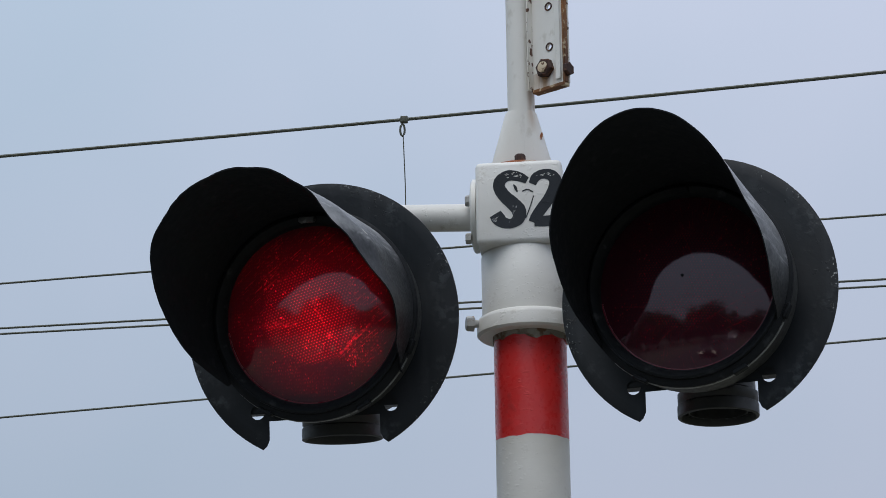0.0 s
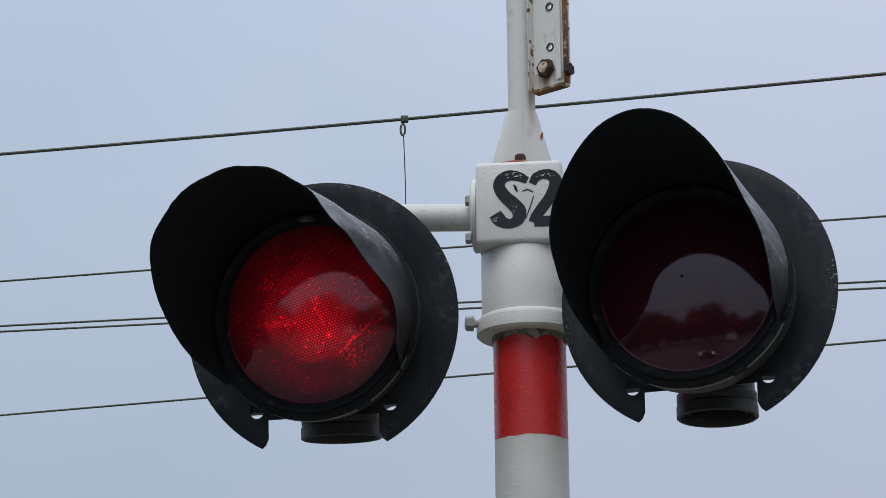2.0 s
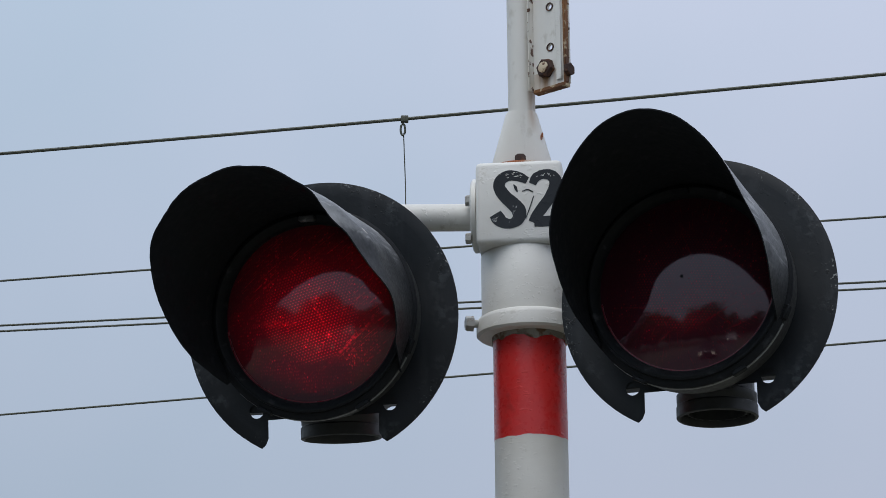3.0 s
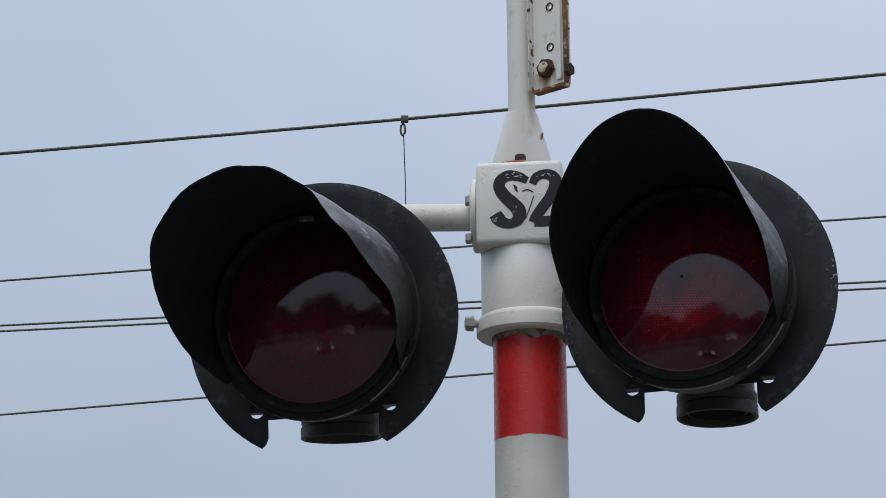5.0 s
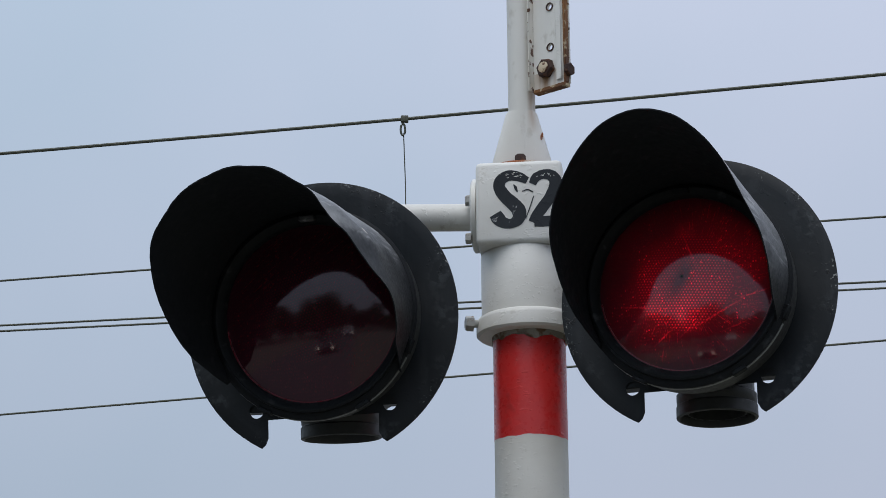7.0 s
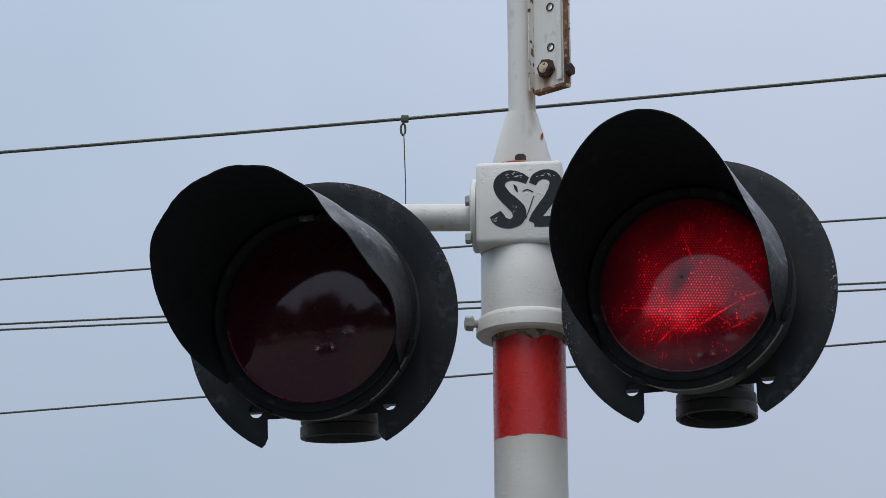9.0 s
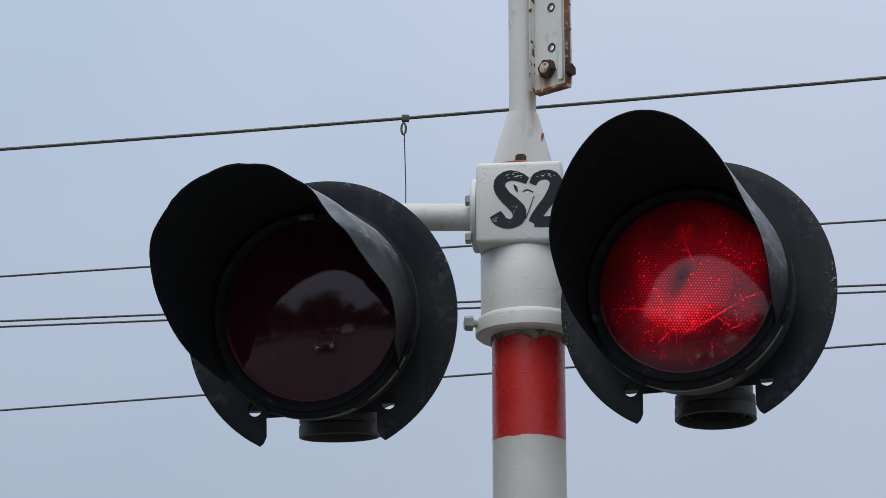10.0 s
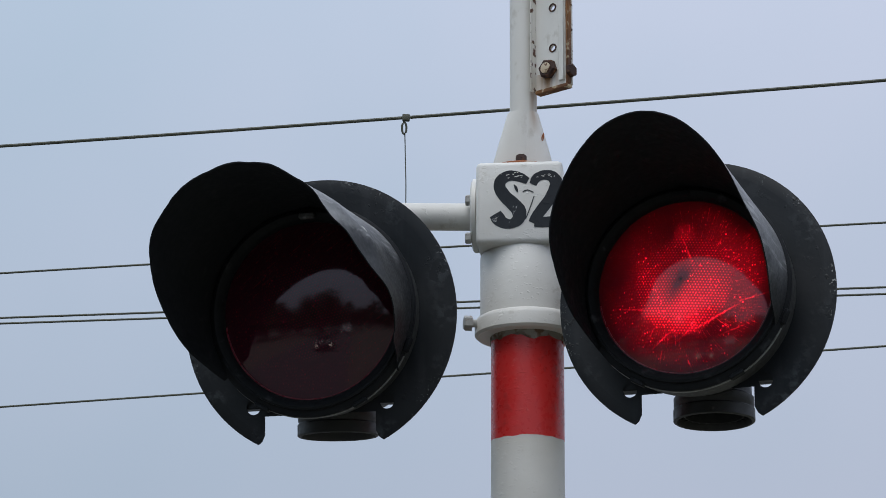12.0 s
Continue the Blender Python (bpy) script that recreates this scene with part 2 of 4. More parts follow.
def toplit_skin(name, low, high):
    """Black sheet metal with lengthwise scratches; the light on its upper part is painted in as pale grey."""
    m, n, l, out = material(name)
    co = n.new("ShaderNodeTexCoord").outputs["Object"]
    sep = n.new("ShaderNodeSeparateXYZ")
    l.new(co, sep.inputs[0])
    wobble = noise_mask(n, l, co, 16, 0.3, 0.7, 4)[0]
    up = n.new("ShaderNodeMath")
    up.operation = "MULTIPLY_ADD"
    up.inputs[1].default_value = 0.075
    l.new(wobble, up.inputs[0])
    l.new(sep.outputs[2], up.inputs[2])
    # painted light: the colour goes from dark to pale with height
    top_light = n.new("ShaderNodeMapRange")
    top_light.inputs["From Min"].default_value, top_light.inputs["From Max"].default_value = low, high
    l.new(up.outputs[0], top_light.inputs["Value"])
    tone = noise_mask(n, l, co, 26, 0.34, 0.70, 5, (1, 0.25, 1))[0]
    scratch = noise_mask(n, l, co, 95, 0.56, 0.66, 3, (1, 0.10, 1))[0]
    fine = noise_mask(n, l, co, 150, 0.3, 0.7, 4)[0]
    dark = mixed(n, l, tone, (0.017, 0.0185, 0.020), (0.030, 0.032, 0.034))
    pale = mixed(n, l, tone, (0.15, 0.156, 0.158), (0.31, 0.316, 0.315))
    col = mixed(n, l, top_light.outputs[0], dark, pale)
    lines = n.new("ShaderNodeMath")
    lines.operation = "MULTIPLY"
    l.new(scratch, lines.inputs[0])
    l.new(top_light.outputs[0], lines.inputs[1])
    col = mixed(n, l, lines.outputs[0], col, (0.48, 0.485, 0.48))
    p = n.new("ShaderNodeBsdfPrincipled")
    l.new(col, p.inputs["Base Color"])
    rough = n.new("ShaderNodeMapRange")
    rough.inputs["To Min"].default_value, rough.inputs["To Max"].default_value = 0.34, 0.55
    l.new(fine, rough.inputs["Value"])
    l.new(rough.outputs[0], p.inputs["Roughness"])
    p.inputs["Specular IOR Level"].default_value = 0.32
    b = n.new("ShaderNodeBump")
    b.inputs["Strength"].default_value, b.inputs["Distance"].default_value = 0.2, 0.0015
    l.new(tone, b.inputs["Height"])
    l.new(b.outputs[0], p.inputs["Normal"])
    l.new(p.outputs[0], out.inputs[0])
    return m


# the two differ in how far down the painted top light reaches
HOODSKIN = toplit_skin("toplit_hood_skin", 0.0, 0.15)
HOODSKIN_DARK = toplit_skin("part_toplit_hood_skin", 0.098, 0.178)
BULB = glow("lamp_glow", (1.0, 0.93, 0.82), 330)
RIM = painted("red_rim_glow", (0.16, 0.004, 0.016), (0.12, 0.004, 0.013), (0.12, 0.005, 0.014), 0.3, bump=0.02)
HEADLIGHT = glow("headlight_glow", (1.0, 0.93, 0.80), 4.5)


def lens_material(name, slanted, hot_spots, glints):
    """Moulded red glass: a field of small round lenslets inside, dashed prisms outside, a clear glossy face. Its uneven
    glow is painted in.
    """
    m, n, l, out = material(name)

    def calc(op, a, b=None, c=None):
        k = n.new("ShaderNodeMath")
        k.operation = op
        for i, v in enumerate((a, b, c)):
            if v is None:
                continue
            if isinstance(v, (int, float)):
                k.inputs[i].default_value = v
            else:
                l.new(v, k.inputs[i])
        return k.outputs[0]

    co = n.new("ShaderNodeTexCoord").outputs["Object"]
    sep = n.new("ShaderNodeSeparateXYZ")
    l.new(co, sep.inputs[0])
    x, z = sep.outputs[0], sep.outputs[2]
    r = calc("SQRT", calc("ADD", calc("MULTIPLY", x, x), calc("MULTIPLY", z, z)))
    ang = calc("ARCTAN2", x, z)

    def join(a, b):
        c = n.new("ShaderNodeCombineXYZ")
        l.new(a, c.inputs[0])
        l.new(b, c.inputs[1])
        return c.outputs[0]

    def cells(vec, scale, randomness):
        v = n.new("ShaderNodeTexVoronoi")
        v.voronoi_dimensions = "2D"
        v.inputs["Scale"].default_value, v.inputs["Randomness"].default_value = scale, randomness
        l.new(vec, v.inputs["Vector"])
        return v

    def ramp(v, a, b, to_a=0.0, to_b=1.0):
        k = n.new("ShaderNodeMapRange")
        k.interpolation_type = "SMOOTHSTEP"
        for i, w in enumerate((a, b, to_a, to_b)):
            k.inputs[i + 1].default_value = w
        l.new(v, k.inputs[0])
        return k.outputs[0]

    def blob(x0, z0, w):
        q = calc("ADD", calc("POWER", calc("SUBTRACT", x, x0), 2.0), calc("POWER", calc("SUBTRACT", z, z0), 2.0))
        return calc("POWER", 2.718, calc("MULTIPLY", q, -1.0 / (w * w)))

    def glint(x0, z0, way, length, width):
        """A thin bright glint, painted into the lens colour."""
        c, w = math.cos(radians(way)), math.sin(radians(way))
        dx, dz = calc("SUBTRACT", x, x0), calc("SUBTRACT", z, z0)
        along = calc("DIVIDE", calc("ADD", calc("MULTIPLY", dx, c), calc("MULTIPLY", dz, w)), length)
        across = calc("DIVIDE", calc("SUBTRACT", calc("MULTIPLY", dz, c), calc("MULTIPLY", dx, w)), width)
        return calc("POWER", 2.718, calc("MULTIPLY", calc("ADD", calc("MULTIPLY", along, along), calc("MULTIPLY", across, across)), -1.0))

    # bright and dark patches of the lamp's glow, painted into the transmitted colour
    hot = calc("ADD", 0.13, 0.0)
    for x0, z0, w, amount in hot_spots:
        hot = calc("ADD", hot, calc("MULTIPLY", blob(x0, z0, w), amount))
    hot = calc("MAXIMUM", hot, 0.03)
    patches = noise_mask(n, l, co, 24, 0.40, 0.64, 5)[0]
    broad = noise_mask(n, l, co, 11, 0.36, 0.66, 3)[0]
    grain = noise_mask(n, l, co, 260, 0.3, 0.75, 3)[0]
    # small round lenslets in a honeycomb, turned a little in the ring
    pitch, lean = 0.0054, radians(14 if slanted else -6)
    lx = calc("ADD", calc("MULTIPLY", x, math.cos(lean)), calc("MULTIPLY", z, math.sin(lean)))
    lz = calc("SUBTRACT", calc("MULTIPLY", z, math.cos(lean)), calc("MULTIPLY", x, math.sin(lean)))

    def lattice(shift):
        u = calc("SUBTRACT", calc("FRACT", calc("ADD", calc("DIVIDE", lx, pitch), 50.5 + shift)), 0.5)
        v = calc("MULTIPLY", calc("SUBTRACT", calc("FRACT", calc("ADD", calc("DIVIDE", lz, pitch * 1.732), 50.5 + shift)), 0.5), 1.732)
        return calc("SQRT", calc("ADD", calc("MULTIPLY", u, u), calc("MULTIPLY", v, v)))

    near = calc("MINIMUM", lattice(0.0), lattice(0.5))
    lens_dot = ramp(near, 0.29, 0.04)
    gap = ramp(near, 0.36, 0.56)
    dots = cells(join(x, z), 190, 1.0)
    twinkle = n.new("ShaderNodeSeparateColor")
    l.new(dots.outputs["Color"], twinkle.inputs[0])
    lens_dot = calc("MULTIPLY", lens_dot, calc("ADD", 0.45, calc("MULTIPLY", twinkle.outputs[0], 0.75)))
    # fine upright prisms outside; the thin lit streaks over them are painted in
    prism_cells = cells(join(x, calc("MULTIPLY", z, 0.55)), 320, 0.75)
    pick = n.new("ShaderNodeSeparateColor")
    l.new(prism_cells.outputs["Color"], pick.inputs[0])
    prisms = calc("MULTIPLY", ramp(prism_cells.outputs["Distance"], 0.50, 0.05), ramp(pick.outputs[1], 0.25, 1.0, 0.15, 1.0))
    if slanted:
        c, w = math.cos(radians(38)), math.sin(radians(38))
        along = calc("ADD", calc("MULTIPLY", x, c), calc("MULTIPLY", z, w))
        across = calc("SUBTRACT", calc("MULTIPLY", z, c), calc("MULTIPLY", x, w))
        streaks = noise_mask(n, l, join(calc("MULTIPLY", along, 20), calc("MULTIPLY", across, 330)), 1.0, 0.56, 0.72, 1)[0]
        dashes = noise_mask(n, l, join(calc("MULTIPLY", along, 150), calc("MULTIPLY", across, 130)), 1.0, 0.42, 0.62, 1)[0]
        area = ramp(calc("SUBTRACT", z, calc("MULTIPLY", x, -0.55)), -0.075, 0.0, 0.10, 1.0)
    else:
        swirl = calc("ADD", ang, calc("MULTIPLY", r, 1.4))
        streaks = noise_mask(n, l, join(calc("MULTIPLY", swirl, 58), calc("MULTIPLY", r, 26)), 1.0, 0.60, 0.74, 1)[0]
        dashes = noise_mask(n, l, join(calc("MULTIPLY", swirl, 30), calc("MULTIPLY", r, 170)), 1.0, 0.40, 0.62, 1)[0]
        area = ramp(calc("SUBTRACT", x, calc("MULTIPLY", z, 0.25)), -0.10, 0.03, 0.12, 1.0)
    streaks = calc("MULTIPLY", calc("MULTIPLY", streaks, dashes), area)
    inner = ramp(calc("ADD", r, calc("MULTIPLY", patches, 0.006)), 0.090, 0.080)
    # scattered sparkles of the lit glass, also put into the colour
    sparkle_cells = cells(join(x, calc("MULTIPLY", z, 0.75)), 230, 1.0)
    spark = n.new("ShaderNodeSeparateColor")
    l.new(sparkle_cells.outputs["Color"], spark.inputs[0])
    sparkle = calc("MULTIPLY", calc("MULTIPLY", ramp(spark.outputs[0], 0.88, 1.0), ramp(sparkle_cells.outputs["Distance"], 0.38, 0.08)), patches)
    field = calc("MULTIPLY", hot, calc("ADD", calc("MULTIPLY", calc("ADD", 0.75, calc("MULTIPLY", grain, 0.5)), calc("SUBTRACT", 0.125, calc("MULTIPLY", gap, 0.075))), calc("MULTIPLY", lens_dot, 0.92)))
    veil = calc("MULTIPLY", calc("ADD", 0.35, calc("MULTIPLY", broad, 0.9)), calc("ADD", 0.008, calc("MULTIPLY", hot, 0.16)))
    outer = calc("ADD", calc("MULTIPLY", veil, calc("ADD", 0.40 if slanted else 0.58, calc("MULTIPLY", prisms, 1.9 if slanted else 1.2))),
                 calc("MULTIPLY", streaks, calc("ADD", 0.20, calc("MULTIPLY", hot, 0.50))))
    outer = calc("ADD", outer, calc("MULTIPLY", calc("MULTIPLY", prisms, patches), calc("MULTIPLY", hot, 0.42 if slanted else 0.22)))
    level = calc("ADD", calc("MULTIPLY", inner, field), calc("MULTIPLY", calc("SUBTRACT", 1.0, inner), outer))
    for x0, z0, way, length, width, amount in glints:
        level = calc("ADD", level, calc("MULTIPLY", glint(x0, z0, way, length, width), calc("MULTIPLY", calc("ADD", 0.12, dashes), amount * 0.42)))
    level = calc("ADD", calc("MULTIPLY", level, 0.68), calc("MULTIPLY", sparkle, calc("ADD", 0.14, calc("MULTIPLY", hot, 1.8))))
    level = calc("MULTIPLY", level, ramp(r, 0.153, 0.122, 0.35, 1.0))        # the glow's fade towards the rim, put into the colour
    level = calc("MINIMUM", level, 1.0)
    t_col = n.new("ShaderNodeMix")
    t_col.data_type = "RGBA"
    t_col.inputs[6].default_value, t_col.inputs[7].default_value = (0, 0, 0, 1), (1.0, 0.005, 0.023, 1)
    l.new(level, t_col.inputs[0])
    trans = n.new("ShaderNodeBsdfTranslucent")
    l.new(t_col.outputs[2], trans.inputs["Color"])
    body = n.new("ShaderNodeBsdfDiffuse")
    body.inputs["Color"].default_value = (0.044, 0.0065, 0.014, 1)
    add = n.new("ShaderNodeAddShader")
    l.new(trans.outputs[0], add.inputs[0])
    l.new(body.outputs[0], add.inputs[1])
    gloss = n.new("ShaderNodeBsdfGlossy")
    gloss.inputs["Roughness"].default_value = 0.065
    gloss.inputs["Color"].default_value = (0.98, 0.84, 0.88, 1)
    fres = n.new("ShaderNodeFresnel")
    fres.inputs["IOR"].default_value = 1.63
    mix = n.new("ShaderNodeMixShader")
    l.new(fres.outputs[0], mix.inputs[0])
    l.new(add.outputs[0], mix.inputs[1])
    l.new(gloss.outputs[0], mix.inputs[2])
    l.new(mix.outputs[0], out.inputs[0])
    return m


# ---------------------------------------------------------------- mesh helpers
def part(name, bm, mat, parent=None, label="", m=None, smooth=True):
    """Links a bmesh as one mesh object under a thing or a part."""
    bmesh.ops.recalc_face_normals(bm, faces=bm.faces)
    me = bpy.data.meshes.new(name)
    bm.to_mesh(me)
    bm.free()
    for k in (mat if isinstance(mat, (list, tuple)) else [mat]):
        me.materials.append(k)
    if smooth:
        me.polygons.foreach_set("use_smooth", [True] * len(me.polygons))
        me.set_sharp_from_angle(angle=radians(38))
    ob = new(name, me)
    ob.parent = parent
    if m is not None:
        ob.matrix_basis = m
    if label:
        ob["label"] = label
    return ob


def thing(name, m, label, category, group=""):
    ob = new(name)
    ob.empty_display_size = 0.1
    ob.matrix_basis = m
    return tagged(ob, label, category, group)


def lathe(profile, n=72, axis="y", closed=False, caps=(True, True)):
    """A body of revolution: profile rows of (radius, place along the axis)."""
    bm = bmesh.new()
    rings = []
    for r, a in profile:
        ring = []
        for i in range(n):
            c, s = math.cos(math.tau * i / n), math.sin(math.tau * i / n)
            ring.append(bm.verts.new((r * c, a, r * s) if axis == "y" else (r * c, r * s, a) if axis == "z" else (a, r * c, r * s)))
        rings.append(ring)
    pairs = list(zip(rings, rings[1:])) + ([(rings[-1], rings[0])] if closed else [])
    for a, b in pairs:
        for i in range(n):
            bm.faces.new((a[i], a[(i + 1) % n], b[(i + 1) % n], b[i]))
    if not closed:
        for ring, cap in zip((rings[0], rings[-1]), caps):
            if cap:
                bm.faces.new(ring)
    return bm


def box(sx, sy, sz, bevel=0.0, segments=2, at=(0, 0, 0)):
    bm = bmesh.new()
    bmesh.ops.create_cube(bm, size=1.0, matrix=Matrix.Translation(at) @ Matrix.Diagonal((sx, sy, sz, 1)))
    if bevel:
        bmesh.ops.bevel(bm, geom=bm.edges[:], offset=bevel, segments=segments, affect="EDGES", profile=0.5)
    return bm


def hexagon(width, height):
    """A bolt head lying on the z axis, with a chamfered top."""
    bm = bmesh.new()
    rows = []
    for r, z in ((1.0, 0), (1.0, height * 0.8), (0.86, height)):
        rows.append([bm.verts.new((r * width / 1.732 * math.cos(math.tau * i / 6), r * width / 1.732 * math.sin(math.tau * i / 6), z)) for i in range(6)])
    for a, b in zip(rows, rows[1:]):
        for i in range(6):
            bm.faces.new((a[i], a[(i + 1) % 6], b[(i + 1) % 6], b[i]))
    bm.faces.new(rows[0])
    bm.faces.new(rows[-1])
    return bm


def prism(points, depth):
    """A flat plate: an outline in x and z, as thick as depth along y."""
    bm = bmesh.new()
    a = [bm.verts.new((x, -depth / 2, z)) for x, z in points]
    b = [bm.verts.new((x, depth / 2, z)) for x, z in points]
    bm.faces.new(a)
    bm.faces.new(b[::-1])
    for i in range(len(a)):
        j = (i + 1) % len(a)
        bm.faces.new((a[i], b[i], b[j], a[j]))
    return bm


def tube_between(points, radius, n=10):
    """A round rod through the points."""
    bm = bmesh.new()
    rings = []
    for k, p in enumerate(points):
        way = (Vector(points[min(k + 1, len(points) - 1)]) - Vector(points[max(k - 1, 0)])).normalized()
        side = way.cross(Vector((0, 0, 1)) if abs(way.z) < 0.9 else Vector((1, 0, 0))).normalized()
        up = side.cross(way)
        rings.append([bm.verts.new(Vector(p) + radius * (side * math.cos(math.tau * i / n) + up * math.sin(math.tau * i / n))) for i in range(n)])
    for a, b in zip(rings, rings[1:]):
        for i in range(n):
            bm.faces.new((a[i], a[(i + 1) % n], b[(i + 1) % n], b[i]))
    bm.faces.new(rings[0])
    bm.faces.new(rings[-1])
    return bm


# ---------------------------------------------------------------- ground
gb = bmesh.new()
bmesh.ops.create_grid(gb, x_segments=8, y_segments=8, size=3000)
ground = tagged(part("ground", gb, GROUND), "flat ground of grass and gravel", "ground", kind="structure")

POLE_X = 0.150

# ---------------------------------------------------------------- post
post = thing("crossing_signal_post", Matrix.Translation((POLE_X, 0, 0)), "red and white painted steel crossing signal post", "signal post")


def wavy_ring(r, z, lift, seed, n=96, rate=3.0):
    return [(r * math.cos(math.tau * i / n), r * math.sin(math.tau * i / n),
             z + lift * noise.noise((rate * math.cos(math.tau * i / n), rate * math.sin(math.tau * i / n), seed))) for i in range(n)]


def band(r, z0, z1, lift0, lift1, seed0, seed1, rate=3.0):
    """One painted length of the pole, with uneven painted edges."""
    bm = bmesh.new()
    low, high = wavy_ring(r, z0, lift0, seed0, rate=rate), wavy_ring(r, z1, lift1, seed1)
    a, b = [bm.verts.new(v) for v in low], [bm.verts.new(v) for v in high]
    for i in range(len(a)):
        j = (i + 1) % len(a)
        bm.faces.new((a[i], a[j], b[j], b[i]))
    bm.faces.new(a)
    bm.faces.new(b)
    return bm


BAND_Z = 2.473
part("pole", band(0.0636, 0.0, BAND_Z, 0, 0.0025, 1, 4.3), WHITE, post, "white painted tubular steel pole")
part("red_band", band(0.0638, BAND_Z, 2.69, 0.0025, 0.0, 4.3, 2), RED, post, "glossy red painted band")
part("sleeve", lathe([(0.076, 2.675), (0.083, 2.678), (0.083, 2.804), (0.080, 2.811)], axis="z"), WHITE, post)
collar = part("collar", lathe([(0.067, 2.659), (0.088, 2.659), (0.0925, 2.663), (0.0925, 2.684), (0.090, 2.690), (0.0835, 2.694)], axis="z"), WHITE, post)
part("sealant_bead", band(0.0655, 2.649, 2.668, 0.011, 0.0, 7.7, 2, 3.5), FLAKING, post, "ragged flaking grey paint under the collar")
part("set_bolt", hexagon(0.024, 0.014), STEEL, collar, "square-shouldered steel set bolt", pose(-0.098, -0.020, 2.680, 0, -90, 10))
part("bolt_shank", lathe([(0.007, 0), (0.007, 0.02)], 20, "z"), STEEL, collar, "", pose(-0.084, -0.018, 2.680, 0, -90, 10))

bx = part("junction_box", box(0.152, 0.155, 0.150, 0.009, 3), WHITE, post, "white painted cast box with worn black lettering", pose(-0.0090, -0.009, 2.883, 0, 0, -6))


def brush_stroke(path, lift):
    """One painted stroke on the face of the box: rows of x, z and width in millimetres, smoothed, as thick as a coat of paint."""
    pts = [Vector(p) for p in path]
    pts = [pts[0] * 2 - pts[1], *pts, pts[-1] * 2 - pts[-2]]
    line = []
    for i in range(1, len(pts) - 2):
        p0, p1, p2, p3 = pts[i - 1:i + 3]
        for k in range(8 if i < len(pts) - 3 else 9):
            t = k / 8
            line.append(0.5 * (2 * p1 + (p2 - p0) * t + (2 * p0 - 5 * p1 + 4 * p2 - p3) * t * t + (3 * p1 - p0 - 3 * p2 + p3) * t ** 3))
    bm = bmesh.new()
    rows = []
    for i, p in enumerate(line):
        way = line[min(i + 1, len(line) - 1)] - line[max(i - 1, 0)]
        side = Vector((-way.y, way.x)).normalized() * p.z / 2
        rag = 1 + 0.05 * noise.noise((i * 0.7, lift * 1e4, p.x))
        rows.append([bm.verts.new(((p.x + k * side.x * rag) / 1000, y, (p.y + k * side.y * rag) / 1000)) for k, y in ((1, -lift), (-1, -lift), (-1, 0.0006), (1, 0.0006))])
    for a, b in zip(rows, rows[1:]):
        for i in range(4):
            bm.faces.new((a[i], a[(i + 1) % 4], b[(i + 1) % 4], b[i]))
    bm.faces.new(rows[0])
    bm.faces.new(rows[-1][::-1])
    return bm


FACE = pose(0, -0.0777, 0)
part("letter", brush_stroke(((15.4, 37.1, 12), (0.6, 44.9, 17), (-17.2, 47.6, 19), (-31, 39.8, 20), (-33.9, 26.4, 21), (-25, 10.4, 22), (-11.2, -3.6, 24), (-0.4, -17.4, 25), (-1.4, -32, 22), (-13.2, -40.5, 17), (-27, -38.5, 20), (-36, -31, 24), (-41.5, -22, 22)), 0.0005), LETTER, bx, "worn black painted letter S", FACE)
part("digit", brush_stroke(((24.3, 30.5, 13), (30.2, 41.8, 16), (43, 47.5, 17), (56.8, 45, 20), (64.7, 34.3, 22), (62.7, 20.9, 22), (52.9, 2.5, 20), (41, -13.7, 20), (30.2, -28.9, 19), (24.3, -40.2, 17)), 0.0005), LETTER, bx, "worn black painted digit 2", FACE)
part("digit_foot", brush_stroke(((26.2, -39.2, 17), (43, -38.7, 19), (70.6, -38.7, 19)), 0.0007), LETTER, bx, "foot of the black painted digit", FACE)
for line in (((26.2, 8.6, 1.5), (17.4, -17, 1.5), (11.4, -32.4, 1.5)),
             ((6.5, 17.6, 1.5), (15.4, 20.5, 1.5), (25.2, 15.9, 1.5)),
             ((-9, 31, 1), (-5.5, 25, 5), (-2.5, 17, 2))):
    part("paint_crack", brush_stroke(line, 0.0008), LETTER, bx, "thin dark crack in the paint", FACE)
rng = random.Random(3)
for x0, x1, z0, z1, count in ((-33, 8, 43, 53, 17), (30, 66, 43, 52, 10), (-44, -36, -38, -14, 4)):
    for _ in range(count):
        x, z, run = rng.uniform(x0, x1), rng.uniform(z0, z1), rng.uniform(1.2, 4.5)
        part("paint_scratch", brush_stroke(((x, z, 0.4), (x + run * 0.5, z + rng.uniform(-0.8, 0.8), rng.uniform(0.6, 1.5)), (x + run, z + rng.uniform(-1, 1), 0.3)), 0.0008), WHITE, bx, "pale scratch in the lettering", FACE)

for side in (-1, 1):
    fl = part("flange", lathe([(0.062, 0), (0.066, 0.003), (0.066, 0.010), (0.062, 0.012)], 48, "x"), WHITE, post, "",
              pose(-0.0090, -0.009, 2.883, 0, 0, -6 if side < 0 else 174) @ pose(-0.088, 0, 0))
    for z in (0.018, -0.052):
        part("flange_bolt", hexagon(0.018, 0.010), STEEL, fl, "", pose(0.0002, -0.036, z, 0, -90, 0))
part("arm", lathe([(0.0245, -0.20), (0.0245, 0.30)], 40, "x"), WHITE, post, "white painted tubular cross arm", pose(-0.385, 0.0, 2.881))
part("arm", lathe([(0.0245, 0.0), (0.0245, 0.30)], 40, "x"), WHITE, post, "white painted tubular cross arm", pose(0.075, 0.0, 2.881))

